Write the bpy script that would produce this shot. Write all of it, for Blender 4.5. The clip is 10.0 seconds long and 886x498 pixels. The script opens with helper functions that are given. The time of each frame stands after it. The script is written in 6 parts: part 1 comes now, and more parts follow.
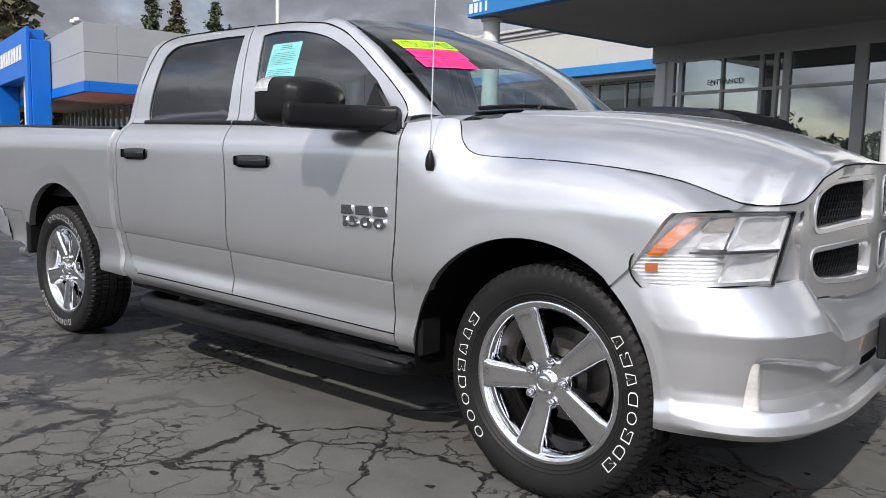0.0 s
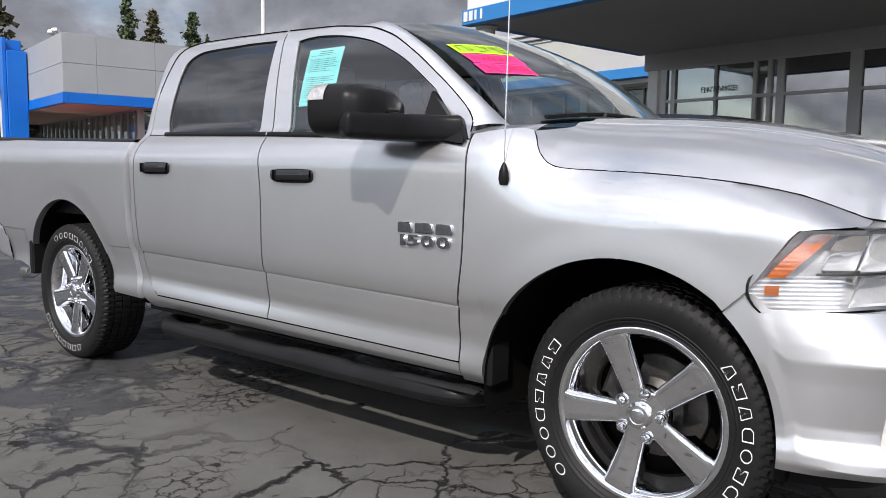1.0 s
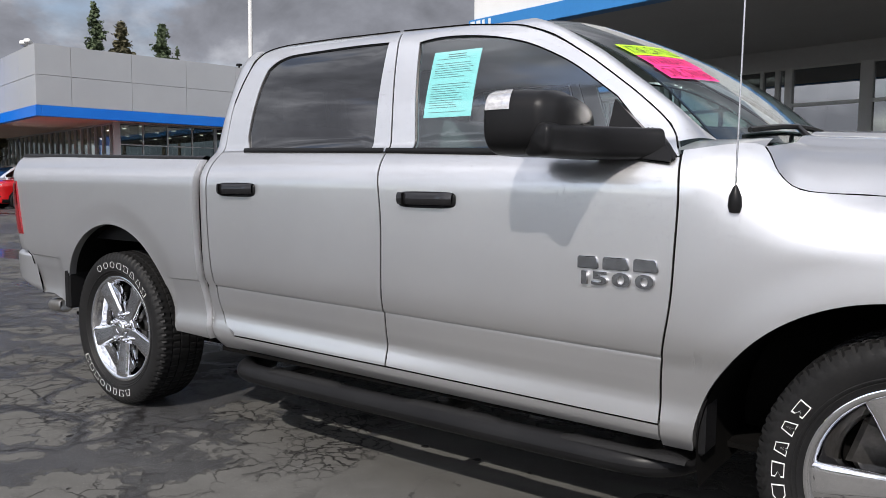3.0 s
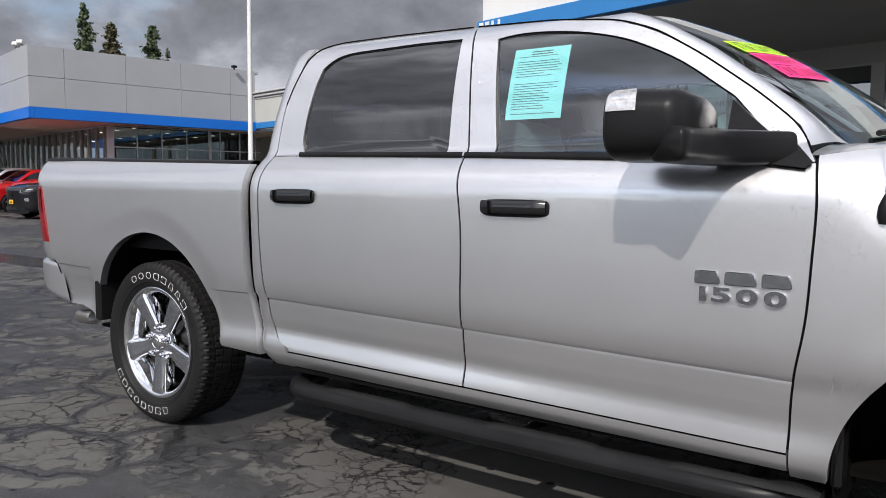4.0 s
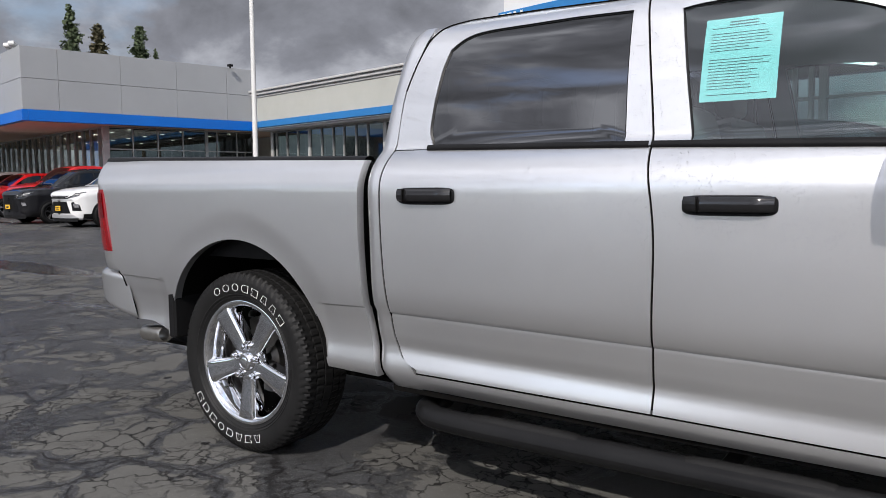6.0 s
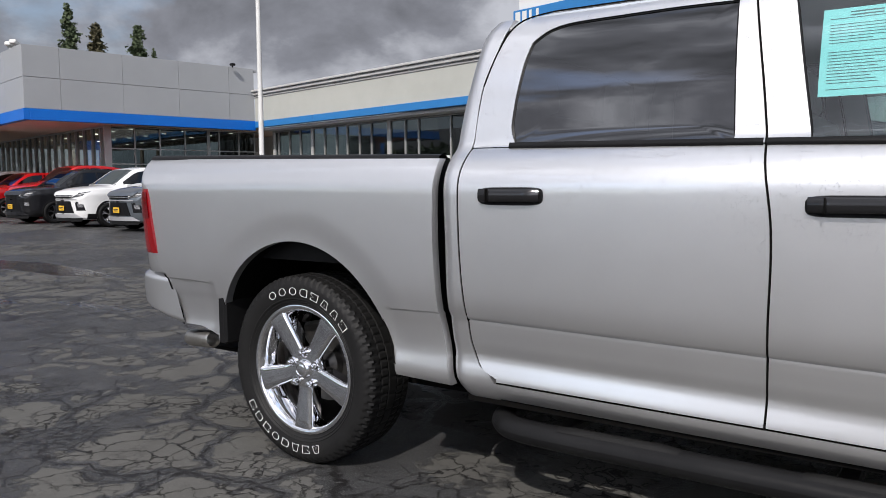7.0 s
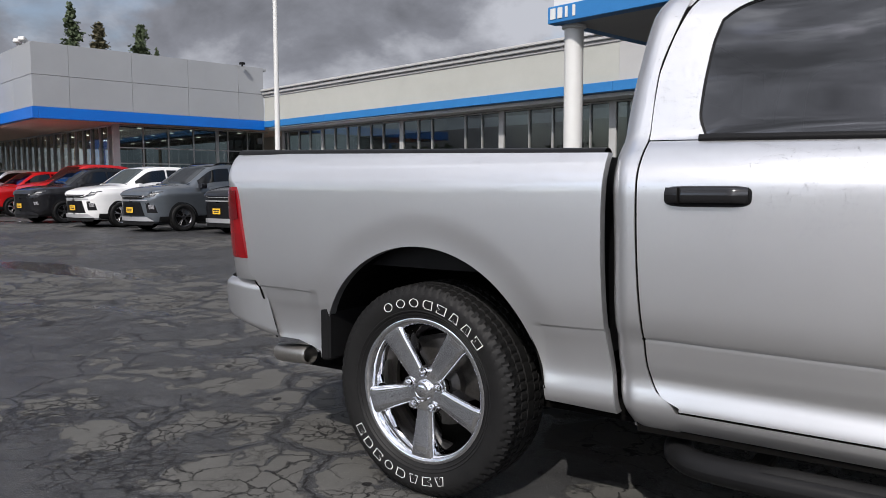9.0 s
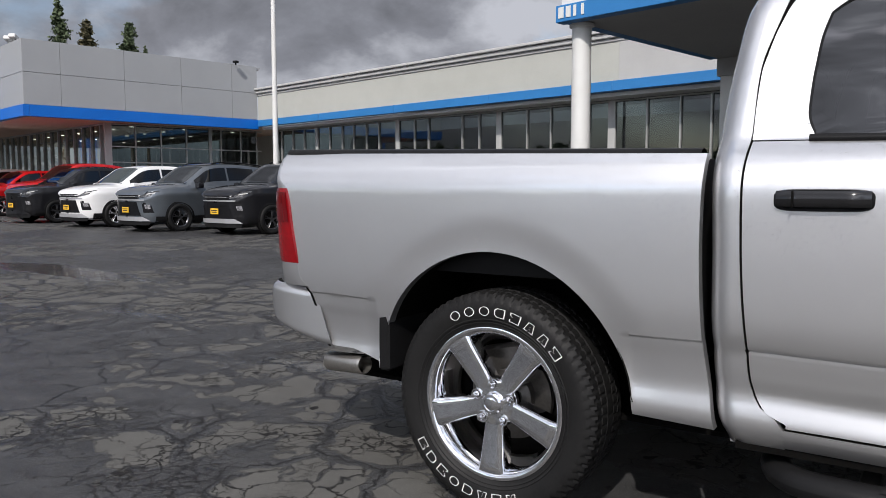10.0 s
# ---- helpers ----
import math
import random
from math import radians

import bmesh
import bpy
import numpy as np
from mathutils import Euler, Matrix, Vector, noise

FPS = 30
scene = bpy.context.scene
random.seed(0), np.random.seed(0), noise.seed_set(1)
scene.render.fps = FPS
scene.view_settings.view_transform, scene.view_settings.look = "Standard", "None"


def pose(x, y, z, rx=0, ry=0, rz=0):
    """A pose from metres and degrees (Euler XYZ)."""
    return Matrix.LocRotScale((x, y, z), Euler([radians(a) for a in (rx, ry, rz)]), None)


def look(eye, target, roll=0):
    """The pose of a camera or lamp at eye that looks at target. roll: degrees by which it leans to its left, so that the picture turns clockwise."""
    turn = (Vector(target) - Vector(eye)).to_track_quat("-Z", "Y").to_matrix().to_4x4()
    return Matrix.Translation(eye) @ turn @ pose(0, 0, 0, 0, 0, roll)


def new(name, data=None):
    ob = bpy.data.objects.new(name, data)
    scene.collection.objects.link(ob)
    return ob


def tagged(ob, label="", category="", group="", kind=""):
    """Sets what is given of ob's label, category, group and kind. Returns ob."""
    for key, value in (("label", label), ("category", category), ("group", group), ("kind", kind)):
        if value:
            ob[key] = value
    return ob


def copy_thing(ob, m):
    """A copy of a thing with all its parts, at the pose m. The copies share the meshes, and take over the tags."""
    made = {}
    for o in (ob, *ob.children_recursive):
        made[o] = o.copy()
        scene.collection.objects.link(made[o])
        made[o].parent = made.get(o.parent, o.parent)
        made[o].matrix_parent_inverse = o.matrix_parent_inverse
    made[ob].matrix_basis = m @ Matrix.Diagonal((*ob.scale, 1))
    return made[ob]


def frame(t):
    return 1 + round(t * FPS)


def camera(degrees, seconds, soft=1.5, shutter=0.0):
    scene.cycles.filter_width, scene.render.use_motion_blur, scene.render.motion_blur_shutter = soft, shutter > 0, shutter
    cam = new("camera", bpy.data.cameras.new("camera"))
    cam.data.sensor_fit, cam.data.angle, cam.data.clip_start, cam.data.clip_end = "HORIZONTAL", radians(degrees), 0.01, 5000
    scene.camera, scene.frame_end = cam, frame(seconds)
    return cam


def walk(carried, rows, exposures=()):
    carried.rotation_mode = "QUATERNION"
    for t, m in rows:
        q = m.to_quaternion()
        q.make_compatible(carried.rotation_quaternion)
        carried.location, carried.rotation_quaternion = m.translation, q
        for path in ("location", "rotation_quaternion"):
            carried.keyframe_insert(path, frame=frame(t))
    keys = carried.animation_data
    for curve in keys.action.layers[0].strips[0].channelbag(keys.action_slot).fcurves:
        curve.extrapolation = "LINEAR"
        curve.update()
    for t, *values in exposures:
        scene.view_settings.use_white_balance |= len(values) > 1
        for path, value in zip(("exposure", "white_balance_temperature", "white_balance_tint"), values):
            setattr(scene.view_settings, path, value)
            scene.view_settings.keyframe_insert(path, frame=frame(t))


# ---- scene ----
cam = camera(60.2, 10.0, soft=0.8)
PATH = [
    (0, (1.335, -3.074, 1.131), (0.062, -1.549, 0.905), 1.3),
    (0.5, (1.133, -3.081, 1.139), (-0.124, -1.541, 0.918), 0.8),
    (1, (0.94, -3.095, 1.141), (-0.293, -1.534, 0.939), 0.8),
    (1.5, (0.718, -3.132, 1.156), (-0.49, -1.55, 0.962), 0.3),
    (2, (0.525, -3.132, 1.158), (-0.684, -1.549, 0.981), 0.2),
    (2.5, (0.321, -3.122, 1.161), (-0.868, -1.523, 0.989), 0.3),
    (4, (-0.265, -3.152, 1.182), (-1.417, -1.525, 1.019), 0.5),
    (4.5, (-0.432, -3.164, 1.176), (-1.568, -1.526, 1.012), 0.2),
    (5, (-0.611, -3.151, 1.173), (-1.753, -1.517, 1.006), 0.5),
    (5.5, (-0.793, -3.143, 1.178), (-1.93, -1.507, 1.008), -0.3),
    (7, (-1.284, -3.213, 1.18), (-2.406, -1.567, 1.01), -0.4),
    (7.5, (-1.44, -3.211, 1.169), (-2.569, -1.569, 0.998), -0.6),
    (8, (-1.615, -3.212, 1.167), (-2.752, -1.576, 0.997), -0.2),
    (8.5, (-1.79, -3.204, 1.176), (-2.902, -1.55, 1.007), -0.2),
    (9, (-1.923, -3.207, 1.17), (-3.043, -1.559, 1.004), -0.1),
    (9.5, (-2.086, -3.229, 1.174), (-3.201, -1.577, 1.005), 0.1),
    (10, (-2.248, -3.249, 1.178), (-3.343, -1.584, 1.011), 0.0),
]
walk(cam, [(t, look(eye, target, roll)) for t, eye, target, roll in PATH], [(0.0, 0.36, 6540, 12), (2.0, 0.33, 6600, 12), (5.0, 0.15, 6580, 12), (10.0, 0.04, 6550, 12)])

# ---- world, sun, exposure ----
SUN = Vector((0.30, -1.0, 0.90)).normalized()
world = bpy.data.worlds.new("sky")
scene.world = world
world.use_nodes = True
W = world.node_tree
W.nodes.clear()


def wn(kind, **kw):
    n = W.nodes.new(kind)
    for k, v in kw.items():
        n.inputs[k].default_value = v
    return n


w_out, w_bg = W.nodes.new("ShaderNodeOutputWorld"), wn("ShaderNodeBackground", Strength=0.098)
sky = W.nodes.new("ShaderNodeTexSky")
sky.sky_type, sky.sun_disc = "NISHITA", False
sky.sun_elevation, sky.sun_rotation = math.asin(SUN.z), math.atan2(SUN.x, SUN.y)
sky.air_density, sky.dust_density = 1.0, 1.5
tc, mp = W.nodes.new("ShaderNodeTexCoord"), W.nodes.new("ShaderNodeMapping")
mp.inputs["Scale"].default_value = (1.0, 1.0, 1.6)
mp.inputs["Location"].default_value = (0.35, 0.8, 0.1)
n1 = wn("ShaderNodeTexNoise", Scale=2.5, Detail=7.0, Roughness=0.52, Distortion=0.25)
n2 = wn("ShaderNodeTexNoise", Scale=4.2, Detail=8.0, Roughness=0.56, Distortion=0.15)
cover, shade = W.nodes.new("ShaderNodeValToRGB"), W.nodes.new("ShaderNodeValToRGB")
cover.color_ramp.elements[0].position, cover.color_ramp.elements[1].position = 0.36, 0.47
e = shade.color_ramp.elements
e[0].position, e[0].color = 0.34, (1.0, 1.06, 1.2, 1)
e[1].position, e[1].color = 0.64, (4.2, 4.4, 4.85, 1)
m1 = e.new(0.50)
m1.color = (1.95, 2.06, 2.36, 1)
mix = W.nodes.new("ShaderNodeMixRGB")
W.links.new(tc.outputs["Generated"], mp.inputs["Vector"])
for n in (n1, n2):
    W.links.new(mp.outputs["Vector"], n.inputs["Vector"])
W.links.new(n1.outputs["Fac"], cover.inputs["Fac"])
W.links.new(n2.outputs["Fac"], shade.inputs["Fac"])
W.links.new(cover.outputs["Color"], mix.inputs["Fac"])
W.links.new(sky.outputs["Color"], mix.inputs["Color1"])
W.links.new(shade.outputs["Color"], mix.inputs["Color2"])
W.links.new(mix.outputs["Color"], w_bg.inputs["Color"])
# a cloudy sky is brighter overhead than along the horizon
w_sep, w_lift = W.nodes.new("ShaderNodeSeparateXYZ"), W.nodes.new("ShaderNodeMath")
w_lift.operation = "MULTIPLY_ADD"
w_lift.inputs[1].default_value, w_lift.inputs[2].default_value = 0.098 * 0.15, 0.098 * 1.22
W.links.new(tc.outputs["Generated"], w_sep.inputs["Vector"])
W.links.new(w_sep.outputs["Z"], w_lift.inputs[0])
# and the clouds on the sun's side are far brighter than those opposite
w_dot, w_side, w_glow = W.nodes.new("ShaderNodeVectorMath"), W.nodes.new("ShaderNodeMapRange"), W.nodes.new("ShaderNodeMath")
w_dot.operation, w_glow.operation = "DOT_PRODUCT", "MULTIPLY"
w_dot.inputs[1].default_value = SUN
w_side.interpolation_type = "SMOOTHSTEP"
for k, v in (("From Min", 0.0), ("From Max", 1.0), ("To Min", 1.0), ("To Max", 3.1)):
    w_side.inputs[k].default_value = v
W.links.new(tc.outputs["Generated"], w_dot.inputs[0])
W.links.new(w_dot.outputs["Value"], w_side.inputs["Value"])
W.links.new(w_side.outputs["Result"], w_glow.inputs[0])
W.links.new(w_lift.outputs["Value"], w_glow.inputs[1])
W.links.new(w_glow.outputs["Value"], w_bg.inputs["Strength"])
W.links.new(w_bg.outputs["Background"], w_out.inputs["Surface"])

sun = new("sun", bpy.data.lights.new("sun", "SUN"))
sun.data.energy, sun.data.angle, sun.data.color = 3.8, radians(0.6), (1.0, 0.96, 0.91)
sun.matrix_world = look(SUN * 50, (0, 0, 0))


# ---- materials ----
class Mat:
    """A node material with a Principled shader and a few ways to vary it."""

    def __init__(self, name, color, rough=0.5, metal=0.0, **kw):
        self.m = bpy.data.materials.new(name)
        self.m.use_nodes = True
        self.t = self.m.node_tree
        self.p = self.t.nodes["Principled BSDF"]
        self.set("Base Color", (*color, 1)).set("Roughness", rough).set("Metallic", metal)
        for k, v in kw.items():
            self.set(k.replace("_", " "), v)

    def set(self, k, v):
        self.p.inputs[k].default_value = v
        return self

    def node(self, kind, **kw):
        n = self.t.nodes.new(kind)
        for k, v in kw.items():
            n.inputs[k.replace("_", " ")].default_value = v
        return n

    def link(self, a, b):
        self.t.links.new(a, b)

    def coords(self, scale=(1, 1, 1)):
        c, mpn = self.node("ShaderNodeTexCoord"), self.node("ShaderNodeMapping")
        mpn.inputs["Scale"].default_value = scale
        self.link(c.outputs["Object"], mpn.inputs["Vector"])
        return mpn.outputs["Vector"]

    def noise(self, scale, detail=6.0, rough=0.6, stretch=(1, 1, 1), distortion=0.0):
        n = self.node("ShaderNodeTexNoise", Scale=scale, Detail=detail, Roughness=rough, Distortion=distortion)
        self.link(self.coords(stretch), n.inputs["Vector"])
        return n.outputs["Fac"]

    def ramp(self, fac, stops):
        r = self.node("ShaderNodeValToRGB")
        el = r.color_ramp.elements
        while len(el) < len(stops):
            el.new(0.5)
        for q, (pos, c) in zip(el, stops):
            q.position, q.color = pos, (*c, 1) if not isinstance(c, (int, float)) else (c, c, c, 1)
        self.link(fac, r.inputs["Fac"])
        return r.outputs["Color"]

    def mixed(self, fac, a, b, mode="MIX"):
        n = self.node("ShaderNodeMixRGB")
        n.blend_type = mode
        for s, v in zip(("Fac", "Color1", "Color2"), (fac, a, b)):
            if isinstance(v, (int, float)):
                n.inputs[s].default_value = v if s == "Fac" else (v, v, v, 1)
            elif isinstance(v, tuple):
                n.inputs[s].default_value = (*v, 1)
            else:
                self.link(v, n.inputs[s])
        return n.outputs["Color"]

    def vary(self, color_lo, color_hi, scale=3.0, fine=40.0, bump=0.0, rough=None, stretch=(1, 1, 1)):
        """Colour wanders between two tones at two scales, with an optional fine relief and roughness range."""
        a, b = self.noise(scale, 5.0, 0.6, stretch), self.noise(fine, 4.0, 0.65, stretch)
        f = self.mixed(0.4, a, b)
        self.link(self.ramp(f, [(0.32, color_lo), (0.68, color_hi)]), self.p.inputs["Base Color"])
        if rough:
            self.link(self.ramp(f, [(0.3, rough[0]), (0.7, rough[1])]), self.p.inputs["Roughness"])
        if bump:
            self.bump(b, bump)
        return self

    def bump(self, height, distance):
        n = self.node("ShaderNodeBump", Strength=1.0, Distance=distance)
        self.link(height, n.inputs["Height"])
        self.link(n.outputs["Normal"], self.p.inputs["Normal"])
        return self


def car_paint(name, lo, hi, metal, rough=0.32):
    a = Mat(name, hi, rough, metal, Coat_Weight=1.0, Coat_Roughness=0.03)
    a.vary(lo, hi, 2.2, 900.0)
    return a


silver = car_paint("silver_paint", (0.63, 0.63, 0.635), (0.69, 0.69, 0.695), 0.88, 0.36)
silver.set("Coat IOR", 1.8).set("Coat Roughness", 0.07)
# rain drops left on the upward faces of the paint
v = silver.node("ShaderNodeTexVoronoi", Scale=165.0)
silver.link(silver.coords(), v.inputs["Vector"])
drop = silver.ramp(v.outputs["Distance"], [(0.06, 1.0), (0.22, 0.0)])
sparse = silver.ramp(silver.noise(38.0, 3.0), [(0.49, 0.0), (0.55, 1.0)])
geo = silver.node("ShaderNodeNewGeometry")
sep = silver.node("ShaderNodeSeparateXYZ")
silver.link(geo.outputs["Position"], sep.inputs["Vector"])
high = silver.ramp(silver.mixed(0.12, sep.outputs["Z"], silver.noise(6.0)), [(0.90, 0.0), (1.0, 1.0)])
drop = silver.mixed(1.0, silver.mixed(1.0, drop, sparse, "MULTIPLY"), high, "MULTIPLY")
bn = silver.node("ShaderNodeBump", Strength=1.0, Distance=0.005)
silver.link(drop, bn.inputs["Height"])
silver.link(bn.outputs["Normal"], silver.p.inputs["Coat Normal"])
silver.link(bn.outputs["Normal"], silver.p.inputs["Normal"])

chrome = Mat("chrome", (0.86, 0.86, 0.87), 0.06, 1.0).vary((0.80, 0.80, 0.81), (0.90, 0.90, 0.91), 6.0, 80.0, rough=(0.02, 0.06))
chrome_soft = Mat("satin_chrome", (0.78, 0.78, 0.79), 0.2, 0.9)
rubber = Mat("tyre_rubber", (0.014, 0.014, 0.015), 0.55).vary((0.007, 0.007, 0.0073), (0.015, 0.0148, 0.0145), 5.0, 120.0, 0.0004)
white_rubber = Mat("white_lettering", (0.75, 0.75, 0.73), 0.6).vary((0.6, 0.6, 0.58), (0.8, 0.8, 0.78), 12.0, 90.0)
black_plastic = Mat("black_plastic", (0.018, 0.018, 0.019), 0.42).vary((0.007, 0.007, 0.0075), (0.014, 0.014, 0.0145), 4.0, 300.0, 0.0003, (0.26, 0.38))
for m, k in ((rubber, 0.16), (black_plastic, 0.11)):
    m.set("Specular IOR Level", k)
gloss_black = Mat("gloss_black", (0.012, 0.012, 0.013), 0.12)
dark_metal = Mat("dark_steel", (0.05, 0.05, 0.052), 0.5, 0.6).vary((0.03, 0.03, 0.03), (0.07, 0.065, 0.06), 9.0, 60.0)
# Near-black liners; in gaps and hollows this colour stands in for their shade.
liner = Mat("liner_shade_black", (0.008, 0.008, 0.008), 0.85).vary((0.002, 0.002, 0.002), (0.006, 0.0055, 0.005), 6.0, 60.0)
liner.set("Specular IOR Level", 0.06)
disc_metal = Mat("brake_iron", (0.16, 0.155, 0.15), 0.45, 0.8).vary((0.05, 0.048, 0.045), (0.11, 0.105, 0.10), 9.0, 80.0)
cloth = Mat("seat_cloth", (0.15, 0.15, 0.15), 0.9).vary((0.15, 0.15, 0.15), (0.22, 0.22, 0.222), 6.0, 250.0, 0.0005)


def glass(name, tint, rough=0.0, clear=0.8):
    """A thin pane: tinted straight-through light under a mirror-like gloss."""
    a = Mat(name, tint, rough)
    t = a.t
    tr = t.nodes.new("ShaderNodeBsdfTransparent")
    tr.inputs["Color"].default_value = (*tint, 1)
    gl = t.nodes.new("ShaderNodeBsdfGlossy")
    gl.inputs["Roughness"].default_value = 0.015
    lw = t.nodes.new("ShaderNodeLayerWeight")
    lw.inputs["Blend"].default_value = 0.5
    pw, sc = t.nodes.new("ShaderNodeMath"), t.nodes.new("ShaderNodeMath")
    pw.operation, sc.operation = "POWER", "MULTIPLY_ADD"
    pw.inputs[1].default_value = 4.5
    sc.inputs[1].default_value, sc.inputs[2].default_value = 0.85 - clear, clear
    t.links.new(lw.outputs["Facing"], pw.inputs[0])
    t.links.new(pw.outputs["Value"], sc.inputs[0])
    mx = t.nodes.new("ShaderNodeMixShader")
    t.links.new(sc.outputs["Value"], mx.inputs["Fac"])
    t.links.new(tr.outputs["BSDF"], mx.inputs[1])
    t.links.new(gl.outputs["BSDF"], mx.inputs[2])
    t.links.new(mx.outputs["Shader"], t.nodes["Material Output"].inputs["Surface"])
    return a


glass_clear = glass("green_tinted_glass", (0.64, 0.82, 0.82), clear=0.15)
glass_wind = glass("windscreen_glass", (0.72, 0.86, 0.82), clear=0.28)
glass_privacy = glass("privacy_glass", (0.05, 0.05, 0.055), clear=0.15)
glass_shop = glass("showroom_glass", (0.36, 0.41, 0.41), clear=0.08)
glass_side = glass("clear_showroom_glass", (0.80, 0.85, 0.83), clear=0.07)
glass_entry = glass("entrance_glass", (0.30, 0.34, 0.34), clear=0.30)
glass_lamp = glass("lamp_cover", (0.95, 0.95, 0.95), clear=0.06)


# ---- mesh helpers ----
def finish(me, material, sharp=32.0):
    me.materials.append(material.m)
    me.polygons.foreach_set("use_smooth", [True] * len(me.polygons))
    me.set_sharp_from_angle(angle=radians(sharp))
    return me


def part(name, bm, material, parent=None, label="", sharp=32.0):
    """Links a bmesh as one mesh object under a thing or a part."""
    me = bpy.data.meshes.new(name)
    bmesh.ops.recalc_face_normals(bm, faces=bm.faces)
    bm.to_mesh(me)
    bm.free()
    ob = new(name, finish(me, material, sharp))
    ob.parent = parent
    if label:
        ob["label"] = label
    return ob


def again(ob, parent=None, m=None, name=None):
    """Another object on the same mesh."""
    o = new(name or ob.name.split(".")[0], ob.data)
    o.parent = parent
    if m is not None:
        o.matrix_basis = m
    if "label" in ob:
        o["label"] = ob["label"]
    return o


def thing(name, label, category, group="", kind="", at=(0, 0, 0), turn=0.0):
    ob = tagged(new(name), label, category, group, kind)
    ob.matrix_basis = pose(*at, 0, 0, turn)
    return ob


def box(bm, lo, hi, bevel=0.0, m=None, seg=1):
    """Adds a box between two corners, with rounded edges if asked."""
    b = bmesh.new()
    bmesh.ops.create_cube(b, size=1)
    s = [max(1e-4, h - l) for l, h in zip(lo, hi)]
    c = [(h + l) / 2 for l, h in zip(lo, hi)]
    bmesh.ops.transform(b, matrix=Matrix.Translation(c) @ Matrix.Diagonal((*s, 1)), verts=b.verts)
    if bevel:
        bmesh.ops.bevel(b, geom=b.edges[:], offset=min(bevel, min(s) * 0.49), segments=seg, affect="EDGES", profile=0.6)
    if m is not None:
        bmesh.ops.transform(b, matrix=m, verts=b.verts)
    return join(bm, b)


def join(bm, b):
    tmp = bpy.data.meshes.new("tmp")
    b.to_mesh(tmp)
    b.free()
    bm.from_mesh(tmp)
    bpy.data.meshes.remove(tmp)
    return bm


def rod(bm, a, b, r0, r1=None, seg=16, caps=True):
    """Adds a round bar from a to b."""
    a, b = Vector(a), Vector(b)
    c = bmesh.new()
    bmesh.ops.create_cone(c, cap_ends=caps, segments=seg, radius1=r0, radius2=r0 if r1 is None else r1, depth=(b - a).length)
    m = Matrix.Translation((a + b) / 2) @ (b - a).to_track_quat("Z", "Y").to_matrix().to_4x4()
    bmesh.ops.transform(c, matrix=m, verts=c.verts)
    return join(bm, c)


def lathe(bm, profile, seg=64, axis="y"):
    """Turns a profile of (radius, offset) round the y axis, or the z axis."""
    rings = []
    for r, o in profile:
        ring = []
        for i in range(seg):
            a = 2 * math.pi * i / seg
            p = (r * math.cos(a), o, r * math.sin(a)) if axis == "y" else (r * math.cos(a), r * math.sin(a), o)
            ring.append(bm.verts.new(p))
        rings.append(ring)
    for p, q in zip(rings, rings[1:]):
        for i in range(seg):
            j = (i + 1) % seg
            bm.faces.new((p[i], p[j], q[j], q[i]))
    return bm


def sheet(bm, f, nu, nv, wrap=False):
    """A grid of quads over f(u, v), u and v from 0 to 1."""
    g = [[bm.verts.new(f(i / nu, j / nv)) for j in range(nv + 1)] for i in range(nu + 1)]
    for i in range(nu):
        for j in range(nv):
            bm.faces.new((g[i][j], g[i + 1][j], g[i + 1][j + 1], g[i][j + 1]))
    return bm


def rim_in(bm, shift, lip=0.003):
    """Turns the open edges of a panel inwards, over a small lip, so that the panel has a thickness."""
    edges = [x for x in bm.edges if x.is_boundary]
    shift = Vector(shift)
    for k in (lip / max(1e-6, shift.length), 1.0):
        r = bmesh.ops.extrude_edge_only(bm, edges=edges)
        vs = [x for x in r["geom"] if isinstance(x, bmesh.types.BMVert)]
        bmesh.ops.translate(bm, verts=vs, vec=shift * k)
        edges = [x for x in r["geom"] if isinstance(x, bmesh.types.BMEdge)]
    return bm


def lerp(x, xs, ys):
    return float(np.interp(x, xs, ys))


def smooth_curve(xs, ys):
    """A smooth curve through points: Catmull-Rom slopes, Hermite between."""
    xs, ys = list(xs), list(ys)
    n = len(xs)
    d = []
    for i in range(n):
        a, b = max(0, i - 1), min(n - 1, i + 1)
        d.append((ys[b] - ys[a]) / (xs[b] - xs[a]))

    def f(x):
        if x <= xs[0]:
            return ys[0]
        if x >= xs[-1]:
            return ys[-1]
        i = max(k for k in range(n - 1) if xs[k] <= x)
        h = xs[i + 1] - xs[i]
        t = (x - xs[i]) / h
        return ((2 * t ** 3 - 3 * t * t + 1) * ys[i] + (t ** 3 - 2 * t * t + t) * h * d[i]
                + (3 * t * t - 2 * t ** 3) * ys[i + 1] + (t ** 3 - t * t) * h * d[i + 1])
    return f


def step(a, b, x):
    t = min(1.0, max(0.0, (x - a) / (b - a)))
    return t * t * (3 - 2 * t)


def prism(bm, outline, d, m=None):
    """Extrudes a flat outline of (x, z) by d along y."""
    b = bmesh.new()
    f = b.faces.new([b.verts.new((x, 0, z)) for x, z in outline])
    r = bmesh.ops.extrude_face_region(b, geom=[f])
    bmesh.ops.translate(b, verts=[x for x in r["geom"] if isinstance(x, bmesh.types.BMVert)], vec=(0, d, 0))
    if m is not None:
        bmesh.ops.transform(b, matrix=m, verts=b.verts)
    return join(bm, b)


